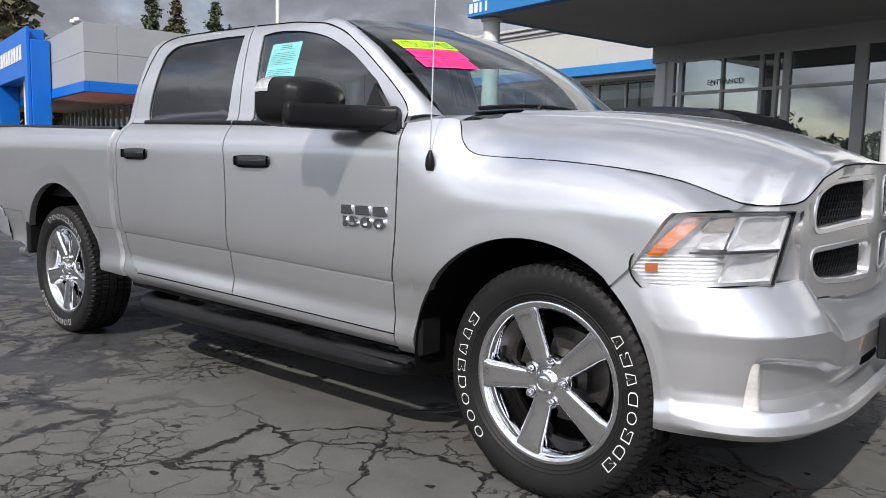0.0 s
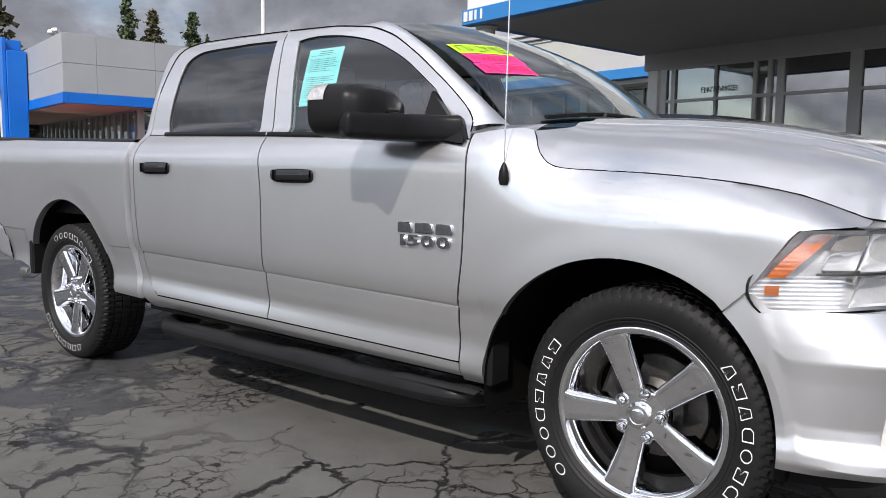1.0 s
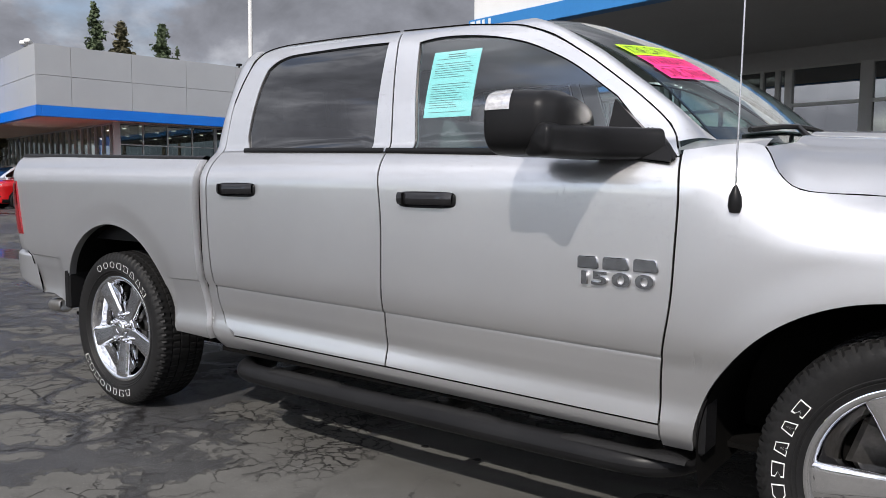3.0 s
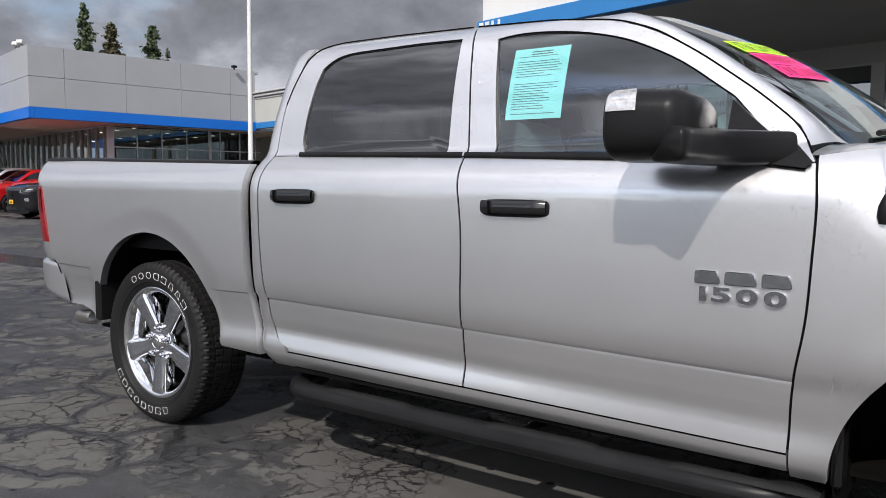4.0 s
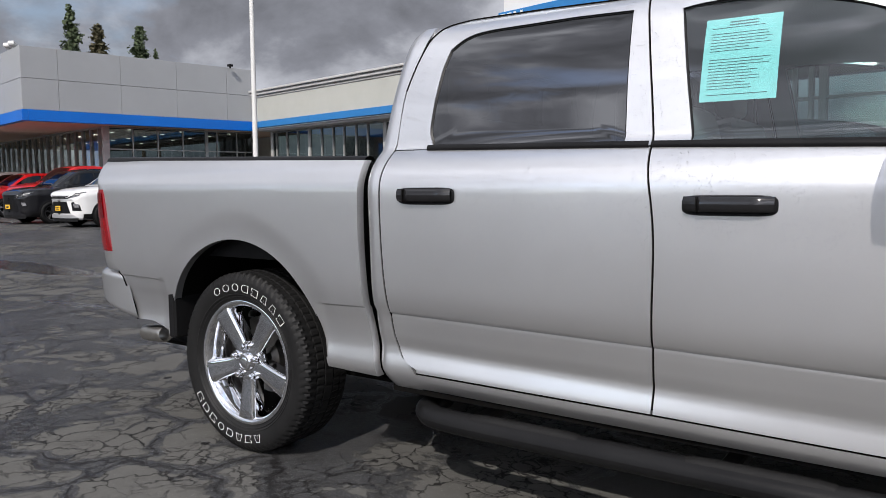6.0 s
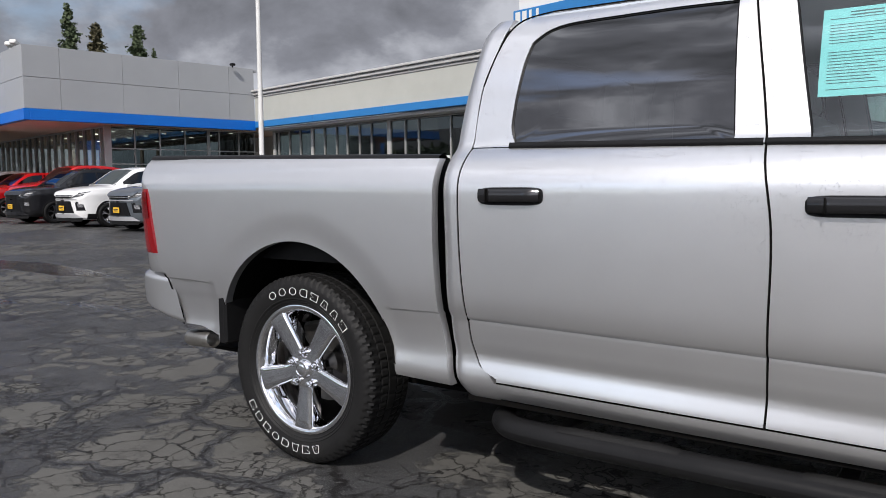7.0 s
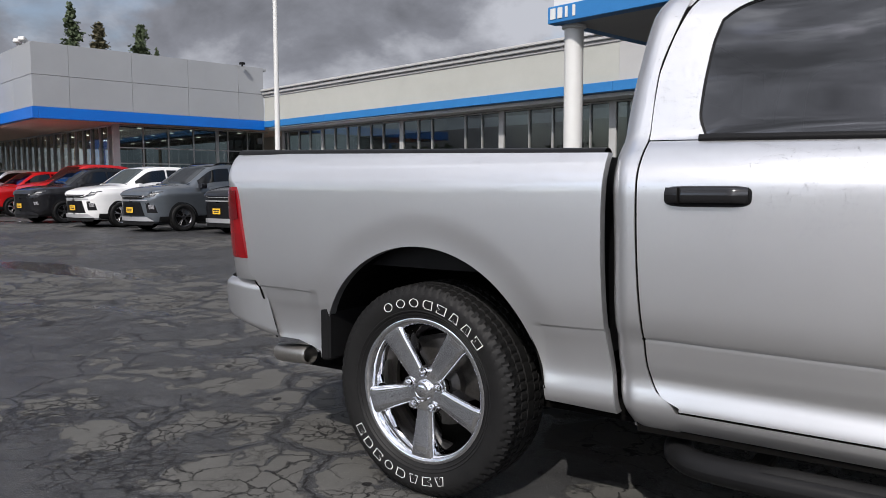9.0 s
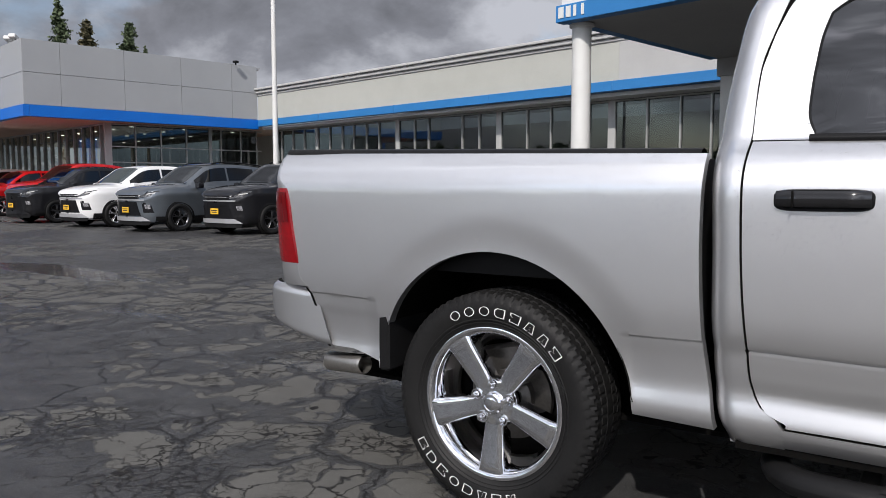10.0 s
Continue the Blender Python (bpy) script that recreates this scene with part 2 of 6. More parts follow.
def lettering(name, words, size, depth, material, parent, m, label="", bold=0.0):
    """Words in the built-in font, turned into a mesh."""
    cu = bpy.data.curves.new(name, "FONT")
    cu.body, cu.size, cu.extrude, cu.align_x = words, size, depth, "LEFT"
    cu.offset = bold
    tmp = bpy.data.objects.new("tmp", cu)
    scene.collection.objects.link(tmp)
    dg = bpy.context.evaluated_depsgraph_get()
    me = bpy.data.meshes.new_from_object(tmp.evaluated_get(dg))
    bpy.data.objects.remove(tmp)
    me.name = name
    me.materials.clear()
    me.materials.append(material.m)
    ob = new(name, me)
    ob.parent = parent
    ob.matrix_basis = m
    if label:
        ob["label"] = label
    return ob


# ---- ground ----
asphalt = Mat("cracked_asphalt", (0.1, 0.1, 0.1), 0.8)
A = asphalt


def warped(amount, scale):
    n = A.node("ShaderNodeTexNoise", Scale=scale, Detail=7.0, Roughness=0.68)
    A.link(A.coords(), n.inputs["Vector"])
    w = A.node("ShaderNodeVectorMath")
    w.operation = "MULTIPLY_ADD"
    A.link(n.outputs["Color"], w.inputs[0])
    w.inputs[1].default_value = (amount, amount, 0.0)
    A.link(A.coords(), w.inputs[2])
    return w.outputs["Vector"]


bent = warped(0.36, 2.8)


def cracks(scale):
    n = A.node("ShaderNodeTexVoronoi", Scale=scale)
    n.feature = "DISTANCE_TO_EDGE"
    A.link(bent, n.inputs["Vector"])
    return n.outputs["Distance"]


big, mid = cracks(2.0), cracks(5.6)
line_big = A.ramp(big, [(0.008, 0.0), (0.018, 1.0)])
spare = A.ramp(A.noise(0.55, 3.0, 0.5), [(0.44, 1.0), (0.52, 0.0)])
line_big = A.mixed(spare, line_big, 1.0)
line_mid = A.mixed(A.ramp(A.noise(0.8, 4.0), [(0.49, 0.0), (0.55, 1.0)]), 1.0, A.ramp(mid, [(0.008, 0.0), (0.024, 1.0)]))
pits = A.ramp(A.noise(7.5, 2.0, 0.4), [(0.275, 0.0), (0.295, 1.0)])
fine_c = cracks(13.0)
line_fine = A.mixed(A.ramp(A.noise(1.0, 4.0, 0.6, (1.0, 1.0, 1.0), 0.4), [(0.50, 1.0), (0.58, 0.0)]), A.ramp(fine_c, [(0.020, 0.0), (0.060, 1.0)]), 1.0)
crack = A.mixed(1.0, A.mixed(1.0, line_big, line_mid, "MULTIPLY"), pits, "MULTIPLY")
crack = A.mixed(1.0, crack, line_fine, "MULTIPLY")
# smooth pale coating left in plates; around the cracks and in the lanes it has worn to dark damp aggregate
near = A.mixed(0.2, A.ramp(big, [(0.0, 0.0), (0.10, 1.0)]), A.ramp(mid, [(0.0, 0.0), (0.13, 1.0)]))
near = A.mixed(spare, near, 0.62)
lanes = A.noise(0.21, 4.0, 0.5)
# the lane behind the parked truck is worn the most
along = A.node("ShaderNodeSeparateXYZ")
A.link(A.coords(), along.inputs["Vector"])
lane_x = A.node("ShaderNodeMapRange")
for k, v in (("From Min", -6.5), ("From Max", -0.5), ("To Min", 0.36), ("To Max", 0.60)):
    lane_x.inputs[k].default_value = v
A.link(along.outputs["X"], lane_x.inputs["Value"])
lanes = A.mixed(0.5, lanes, lane_x.outputs["Result"])
blot = A.noise(1.9, 9.0, 0.66)
worn_v = A.mixed(0.30, A.mixed(0.42, blot, near), A.ramp(lanes, [(0.38, 0.0), (0.60, 1.0)]))
worn_v = A.mixed(0.10, worn_v, A.noise(19.0, 8.0, 0.75))
dry = A.ramp(worn_v, [(0.512, 0.0), (0.525, 1.0)])
grain = A.noise(210.0, 3.0, 0.75)
tone = A.noise(5.0, 7.0, 0.65)
pale = A.ramp(A.mixed(0.42, tone, grain), [(0.3, (0.066, 0.064, 0.059)), (0.7, (0.106, 0.104, 0.097))])
damp = A.ramp(A.mixed(0.5, tone, grain), [(0.36, (0.020, 0.020, 0.021)), (0.60, (0.056, 0.056, 0.057)), (0.70, (0.20, 0.20, 0.195))])
damp = A.mixed(A.ramp(A.noise(150.0, 2.0, 0.6), [(0.60, 0.0), (0.66, 0.8)]), damp, (0.26, 0.26, 0.25))
speck = A.ramp(A.noise(140.0, 2.0, 0.5), [(0.66, 0.0), (0.70, 0.55)])
pale = A.mixed(speck, pale, (0.27, 0.26, 0.24))
pale = A.mixed(A.ramp(A.noise(95.0, 3.0, 0.6), [(0.30, 0.7), (0.36, 0.0)]), pale, (0.03, 0.029, 0.027))
col = A.mixed(crack, (0.012, 0.011, 0.011), A.mixed(dry, damp, pale))
A.link(col, A.p.inputs["Base Color"])
A.set("Specular IOR Level", 0.22)
wet = A.ramp(A.noise(0.42, 3.0, 0.5, (0.45, 1.6, 1)), [(0.585, 0.0), (0.63, 1.0)])
A.link(A.mixed(wet, A.mixed(dry, A.ramp(grain, [(0.35, 0.30), (0.7, 0.62)]), 0.8), 0.07), A.p.inputs["Roughness"])
hgt = A.mixed(A.mixed(dry, 0.34, 0.06), A.mixed(0.4, crack, dry), grain)
hgt = A.mixed(A.mixed(1.0, wet, 0.94, "MULTIPLY"), hgt, 0.75)
A.bump(hgt, 0.010)

bm = bmesh.new()
sheet(bm, lambda a, b: (-1500 + 3000 * a, -1500 + 3000 * b, 0), 20, 20)
ground = tagged(part("ground", bm, asphalt), "worn cracked asphalt car park with damp and dry patches", "ground", kind="structure")

# ---- dealership buildings: local frame at the inner corner, u along the long wing ----
TURN_B = -11.83
panel_grey = Mat("grey_panel", (0.42, 0.43, 0.44), 0.45).vary((0.265, 0.275, 0.285), (0.305, 0.315, 0.325), 0.6, 30.0, rough=(0.35, 0.5))
joint_dark = Mat("panel_joint", (0.2, 0.2, 0.2), 0.8)
stucco = Mat("cream_stucco", (0.74, 0.73, 0.68), 0.9).vary((0.34, 0.345, 0.315), (0.40, 0.405, 0.375), 0.8, 60.0, 0.002)
stucco_grey = Mat("grey_stucco", (0.45, 0.45, 0.44), 0.9).vary((0.34, 0.34, 0.335), (0.40, 0.40, 0.395), 0.8, 60.0, 0.002)
blue = Mat("blue_fascia", (0.0, 0.15, 0.57), 0.35).vary((0.0, 0.10, 0.44), (0.0, 0.13, 0.51), 0.7, 20.0)
blue_light = Mat("faded_blue_fascia", (0.03, 0.30, 0.68), 0.45).vary((0.015, 0.14, 0.36), (0.022, 0.165, 0.41), 0.7, 20.0)
soffit_tan = Mat("tan_soffit", (0.62, 0.46, 0.36), 0.8).vary((0.55, 0.40, 0.31), (0.68, 0.52, 0.41), 0.5, 25.0)
# Soffit and bulkhead grey lowered so the canopy's shade is in the colour.
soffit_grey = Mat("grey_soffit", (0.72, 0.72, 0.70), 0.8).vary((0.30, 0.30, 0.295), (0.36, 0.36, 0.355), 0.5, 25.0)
frame_grey = Mat("aluminium_frame", (0.36, 0.36, 0.35), 0.4, 0.3).vary((0.32, 0.32, 0.31), (0.40, 0.40, 0.39), 2.0, 50.0)
# Grey paints eaves shade onto the white window posts; also colours the cornice.
post_grey = Mat("grey_post", (0.38, 0.38, 0.37), 0.6).vary((0.34, 0.34, 0.33), (0.42, 0.42, 0.41), 1.0, 50.0)
frame_dark = Mat("bronze_frame", (0.06, 0.055, 0.05), 0.4, 0.4)
white_paint = Mat("white_paint", (0.78, 0.78, 0.76), 0.5).vary((0.54, 0.54, 0.52), (0.61, 0.61, 0.595), 1.5, 60.0)
inner_wall = Mat("showroom_wall", (0.5, 0.5, 0.48), 0.8).vary((0.42, 0.42, 0.40), (0.56, 0.56, 0.54), 0.5, 9.0)
inner_floor = Mat("showroom_floor", (0.25, 0.24, 0.22), 0.3).vary((0.2, 0.19, 0.17), (0.3, 0.29, 0.27), 0.7, 12.0)
brick_mat = Mat("orange_brick", (0.42, 0.16, 0.08), 0.85).vary((0.34, 0.12, 0.06), (0.5, 0.2, 0.1), 1.0, 30.0, 0.002)
lamp_glow = Mat("downlight", (1, 1, 1), 0.5)
lamp_glow.set("Emission Color", (1.0, 0.9, 0.75, 1)).set("Emission Strength", 4.0)


def blk(name, lo, hi, material, parent, bevel=0.0, label=""):
    return part(name, box(bmesh.new(), lo, hi, bevel), material, parent, label)


def glazing(parent, name, a, b, z0, z1, posts, thick=0.05, depth=0.09, rails=(), mat=None, pane=None):
    """A glazed wall from a to b (u, v): one frame mesh per post and rail, one pane per bay."""
    a, b = Vector((*a, 0)), Vector((*b, 0))
    n = (b - a).normalized()
    side = Vector((-n.y, n.x, 0))
    length = (b - a).length
    turn = math.degrees(math.atan2(n.y, n.x))
    mat, pane = mat or frame_grey, pane or glass_shop
    for s in posts:
        w = thick
        if isinstance(s, tuple):
            s, w = s
        o = blk("post", (-w / 2, -depth / 2, z0), (w / 2, depth / 2, z1), post_grey if w > 0.15 else mat, parent)
        o.matrix_basis = Matrix.Translation(a + n * s) @ pose(0, 0, 0, 0, 0, turn)
    for z in rails:
        o = blk("rail", (0, -depth / 2 + 0.004, z - thick / 2), (length, depth / 2 - 0.004, z + thick / 2), mat, parent)
        o.matrix_basis = Matrix.Translation(a) @ pose(0, 0, 0, 0, 0, turn)
    ss = sorted(s[0] if isinstance(s, tuple) else s for s in posts)
    for p, q in zip(ss, ss[1:]):
        o = blk("pane", (p, -0.006, z0), (q, 0.006, z1), pane, parent)
        o.matrix_basis = Matrix.Translation(a) @ pose(0, 0, 0, 0, 0, turn)
        o.visible_shadow = False


# grey showroom: fascia face on u = 0, corner at v = -9.58
I = (-28.2, 21.1, 0)
show_a = thing("showroom_building", "grey metal-panelled showroom with a bright blue fascia and deep tan soffit", "building", at=I, turn=TURN_B)
blk("roof", (-24, -9.50, 6.30), (-0.08, 0.2, 6.40), panel_grey, show_a)
blk("parapet_backing", (-24, -9.54, 4.08), (-0.05, 0.0, 6.30), joint_dark, show_a)
vs = [-9.58, -8.28, -5.91, -3.56, -1.24, 0.0]
for p, q in zip(vs, vs[1:]):
    for z0, z1 in ((4.09, 5.24), (5.255, 6.42)):
        blk("panel", (-0.05, p + 0.006, z0), (0.0, q - 0.006, z1), panel_grey, show_a, 0.004)
us = [-0.004, -2.4, -4.8, -7.2, -9.6, -12.0, -14.4, -16.8, -19.2, -21.6, -24.0]
for p, q in zip(us, us[1:]):
    for z0, z1 in ((4.09, 5.24), (5.255, 6.42)):
        blk("panel", (q + 0.006, -9.58, z0), (p - 0.006, -9.54, z1), panel_grey, show_a, 0.004)
blk("fascia", (-24, -9.62, 3.66), (0.04, -9.40, 4.08), blue, show_a, 0.01, "bright blue metal fascia band")
blk("fascia", (-0.18, -9.396, 3.66), (0.04, 0.02, 4.08), blue, show_a, 0.01, "bright blue metal fascia band")
blk("soffit", (-24, -9.39, 3.68), (-0.19, 3.2, 3.80), soffit_tan, show_a, 0, "tan boarded soffit")
blk("floor", (-24, -6.2, 0.0), (-1.2, 8, 0.06), inner_floor, show_a)
blk("back_wall", (-9, 3.0, 0.06), (-3, 3.2, 3.68), inner_wall, show_a)
glazing(show_a, "front", (-1.2, -6.17), (-1.2, 0.9), 0.06, 3.68,
        [(0.0, 0.28), 1.12, 2.21, 3.35, (4.47, 0.14), 4.99, 5.98, 6.8], rails=(2.74, 3.64, 2.10))
glazing(show_a, "side", (-24.0, -6.2), (-1.2, -6.2), 0.06, 3.68, [22.8 - 0.55 - 0.98 * k for k in range(23)] + [0.0], 0.07, 0.16, rails=(3.64,), pane=glass_side)
for k in range(7):
    for j in range(3):
        o = part("downlight", lathe(bmesh.new(), [(0.001, 3.655), (0.09, 3.655), (0.1, 3.678)], 12, "z"), lamp_glow, show_a)
        o.matrix_basis = pose(-2.6 - 2.1 * k, -4.6 + 2.4 * j, 0)

# long cream wing: fascia face on v = 0
wing = thing("showroom_wing", "long cream showroom wing with a light blue fascia and dark windows", "building", at=I, turn=TURN_B)
blk("parapet", (0.006, 0.04, 4.06), (18.62, 0.5, 5.12), stucco, wing, 0, "cream stucco parapet")
blk("parapet", (18.63, 0.03, 4.06), (24.5, 0.5, 5.12), stucco_grey, wing, 0, "grey stucco parapet")
for lo, hi, d in ((5.12, 5.22, 0.0), (5.225, 5.36, -0.08), (5.365, 5.46, -0.16)):
    blk("cornice", (-0.12, d, lo), (24.5, 0.6, hi), post_grey, wing, 0.02)
blk("roof", (0.0, 0.6, 5.0), (45, 14, 5.1), stucco_grey, wing)
for k in range(5):
    blk("fascia", (0.05 + 4.6 * k, -0.03, 3.78), (0.04 + 4.6 * (k + 1), 0.25, 4.058), blue_light, wing, 0.008, "light blue fascia band")
blk("soffit", (0.0, 0.26, 3.66), (24.4, 1.2, 3.77), white_paint, wing)
blk("floor", (-0.9, 1.0, 0), (24.4, 8, 0.05), inner_floor, wing)
blk("back_wall", (-1, 6.0, 0.05), (24.4, 6.2, 3.66), inner_wall, wing)
WB = [0.44, 1.34, 2.21, (3.14, 0.16), 4.06, 4.92, 5.67, 6.49, 7.26, (8.36, 0.2), 9.31, 10.06, 11.77, 12.57, (13.46, 0.22), 14.66, 15.61, 17.04,
      (17.83, 0.24), 18.99, 20.01, 20.9, 22.2, (23.0, 0.24)]
glazing(wing, "front", (0, 1.0), (24.4, 1.0), 0.05, 3.66, [(0.05, 0.2)] + WB, 0.05, 0.12, rails=(3.62, 0.1))
blk("door_frame", (10.1, 0.94, 2.1), (11.75, 1.06, 2.2), white_paint, wing)
blk("door_post", (10.88, 0.94, 0.05), (10.96, 1.06, 2.1), white_paint, wing)
for k in range(12):
    o = part("downlight", lathe(bmesh.new(), [(0.001, 3.645), (0.08, 3.645), (0.09, 3.658)], 12, "z"), white_paint, wing)
    o.matrix_basis = pose(1.2 + 1.9 * k, 0.62, 0)

# entrance block with its canopy
entry = thing("entrance_canopy", "entrance block with a deep canopy on round columns and glazed doors", "building", at=I, turn=TURN_B)
blk("canopy_wall", (22.86, -8.34, 4.03), (52, -3.0, 5.3), white_paint, entry, 0, "white canopy parapet")
blk("canopy_fascia", (22.80, -8.42, 3.76), (52, -8.2, 4.026), blue_light, entry, 0.008, "light blue canopy fascia")
blk("canopy_fascia", (22.80, -8.19, 3.782), (23.0, -3.1, 4.026), blue_light, entry, 0.008, "light blue canopy fascia")
blk("canopy_soffit", (23.01, -8.19, 3.78), (52, -3.0, 4.02), soffit_grey, entry, 0, "grey canopy soffit, darkened for its shade")
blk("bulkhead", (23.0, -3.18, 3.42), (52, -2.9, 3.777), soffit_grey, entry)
blk("return_wall", (23.05, -3.1, 0), (23.3, 1.0, 3.78), white_paint, entry)
for c in ((23.03, -8.02), (30.1, -8.02), (37.2, -8.02)):
    b2 = bmesh.new()
    lathe(b2, [(0.24, 0.0), (0.24, 0.42), (0.20, 0.46), (0.155, 0.47), (0.155, 3.70), (0.2, 3.72), (0.2, 3.76)], 28, "z")
    o = part("column", b2, white_paint, entry, "round white painted column")
    o.matrix_basis = pose(c[0], c[1], 0)
blk("floor", (23.3, -3.1, 0), (52, 6, 0.05), inner_floor, entry)
blk("back_wall", (23.3, 3.0, 0.05), (52, 3.2, 3.78), inner_wall, entry)
glazing(entry, "doors", (23.4, -3.1), (45, -3.1), 0.05, 3.44,
        [(0.1, 0.14), (0.34, 0.1), (1.34, 0.05), (2.2, 0.07), (2.5, 0.08), (2.72, 0.14), (4.1, 0.22), 5.6, 7.2, (8.8, 0.2), 10.5], 0.06, 0.12, rails=(2.72, 3.42), pane=glass_entry)
glazing(entry, "inner", (26.15, -3.06), (26.15, 2.0), 0.05, 3.44, [0.3, 1.6, 3.2], 0.06, 0.1, rails=(2.72,), mat=frame_dark)
lettering("entrance_sign", "ENTRANCE", 0.155, 0.004, frame_dark, entry, pose(24.41, -3.16, 2.86, 90, 0, 0), "dark lettering on the glass above the doors")
for k, w in enumerate((0.10, 0.09, 0.05, 0.05)):
    blk("sign_bar", (22.86 + 0.145 * k, -8.432, 3.82), (22.86 + 0.145 * k + w, -8.421, 3.99), white_paint, entry)

# flag pole
pole = thing("flag_pole", "tall slim white flag pole on the car park", "pole", at=(-17.0, 11.2, 0))
b2 = bmesh.new()
rod(b2, (0, 0, 0.25), (0, 0, 9.0), 0.075, 0.05, 20)
part("shaft", b2, white_paint, pole)
part("base", lathe(bmesh.new(), [(0.001, 0.3), (0.13, 0.3), (0.16, 0.25), (0.16, 0.0)], 20, "z"), white_paint, pole)


# ---- pickup truck: front axle over x = 0, nose towards +x, centre line on y = 0 ----
truck = thing("pickup_truck", "silver crew cab pickup truck with chrome wheels and black running boards", "pickup truck")
lamp_bowl = Mat("lamp_reflector", (0.80, 0.81, 0.82), 0.2, 0.65).vary((0.62, 0.63, 0.64), (0.85, 0.85, 0.86), 25.0, 120.0)
ZS = [.38, .42, .45, .465, .478, .49, .505, .525, .545, .56, .572, .605, .63, .66, .675, .685, .6925, .6985, .74, .80, .95, 1.08, 1.12, 1.16, 1.18, 1.20, 1.22, 1.24, 1.26, 1.29, 1.31, 1.36, 1.5, 1.65, 1.74, 1.80]
WS = [.895, .938, .964, .9705, .9725, .9720, .9685, .9620, .9555, .9525, .9525, .9620, .9665, .9715, .9735, .9748, .9750, .984, .995, 1.001, 1.006, 1.0075, 1.0072, 1.0060, 1.0035, .998, .989, .977, .961, .931, .906, .892, .86, .812, .77, .70]
level = smooth_curve(ZS, WS)
plain_sill = smooth_curve([.38, .42, .45, .478, .505, .525, .545, .572, .605, .63], [.885, .926, .948, .9560, .9560, .9555, .9550, .9565, .9620, .9665])
crease_z = lambda x: lerp(x, [-2.85, -2.7, -1.7, -.6], [.718, .711, .695, .674])


def section(z, x=None):
    """Half-width of the cab side; the crease falls gently towards the nose."""
    if x is None or z > 1.1:
        return level(z)
    zz = z + (.697 - crease_z(x)) * (1 - step(.85, 1.1, z))
    f = .26 + .56 * step(-2.1, -.75, x)
    return level(zz) * (1 - f) + plain_sill(zz) * f if zz < .605 else level(zz)


belt = lambda x: lerp(x, [-2.75, -2.55, -1.7, -.69, -.62], [1.302, 1.300, 1.283, 1.252, 1.25])
door_rear = smooth_curve([.505, .53, .60, .74, .875, 1.03, 1.21, 1.31, 1.52, 1.62, 1.74], [-2.60, -2.655, -2.692, -2.706, -2.718, -2.725, -2.727, -2.722, -2.711, -2.684, -2.645])
seam_b = smooth_curve([.49, .785, 1.05, 1.28, 1.466, 1.77], [-1.723, -1.716, -1.714, -1.745, -1.77, -1.819])
seam_f = smooth_curve([.473, .65, .834, 1.0, 1.154, 1.27], [-.668, -.660, -.632, -.622, -.617, -.628])
cab_rear = smooth_curve([.42, .537, .715, .99, 1.215, 1.35, 1.53, 1.71, 1.78], [-2.708, -2.746, -2.774, -2.779, -2.786, -2.785, -2.765, -2.737, -2.70])
GAP = 0.0035


def resample(pts, n):
    d = [0.0]
    for p, q in zip(pts, pts[1:]):
        d.append(d[-1] + math.dist(p, q))
    return [(lerp(d[-1] * i / n, d, [p[0] for p in pts]), lerp(d[-1] * i / n, d, [p[1] for p in pts])) for i in range(n)]


def soften(pts, rounds=4):
    """Rounds a run of points, keeping its ends."""
    for _ in range(rounds):
        pts = pts[:1] + [((p[0] + 2 * q[0] + r[0]) / 4, (p[1] + 2 * q[1] + r[1]) / 4) for p, q, r in zip(pts, pts[1:], pts[2:])] + pts[-1:]
    return pts


def loop(sides, n=26):
    return [p for s in sides for p in soften(resample(s, n) + [s[-1]])[:-1]]


def inset_loop(pts, d):
    """Moves a loop of (x, z) towards its middle by about d."""
    out, n = [], len(pts)
    area = sum(pts[i][0] * pts[(i + 1) % n][1] - pts[(i + 1) % n][0] * pts[i][1] for i in range(n))
    sg = 1 if area > 0 else -1
    for i in range(n):
        a, b = pts[i - 2], pts[(i + 2) % n]
        tx, tz = b[0] - a[0], b[1] - a[1]
        ln = math.hypot(tx, tz) or 1
        out.append((pts[i][0] - sg * tz / ln * d, pts[i][1] + sg * tx / ln * d))
    return out


def ring_panel(sd, outer, inner, off_out=0.0, off_in=0.0, steps=3):
    bm = bmesh.new()
    n = len(outer)
    rows = []
    for k in range(steps + 1):
        f = k / steps
        row = []
        for (ax, az), (bx, bz) in zip(outer, inner):
            x, z = ax + (bx - ax) * f, az + (bz - az) * f
            row.append(bm.verts.new((x, sd * (section(z) + off_out + (off_in - off_out) * f), z)))
        rows.append(row)
    for p, q in zip(rows, rows[1:]):
        for i in range(n):
            j = (i + 1) % n
            bm.faces.new((p[i], p[j], q[j], q[i]))
    return bm


def pane_from(sd, pts, off):
    bm = bmesh.new()
    cx, cz = sum(p[0] for p in pts) / len(pts), sum(p[1] for p in pts) / len(pts)
    rows = []
    for k in range(7):
        s = 1 - k / 7
        rows.append([bm.verts.new((cx + (x - cx) * s, sd * (section(cz + (z - cz) * s) + off), cz + (z - cz) * s)) for x, z in pts])
    n = len(pts)
    for p, q in zip(rows, rows[1:]):
        for i in range(n):
            j = (i + 1) % n
            bm.faces.new((p[i], p[j], q[j], q[i]))
    c = bm.verts.new((cx, sd * (section(cz) + off), cz))
    for i in range(n):
        bm.faces.new((rows[-1][i], rows[-1][(i + 1) % n], c))
    return bm


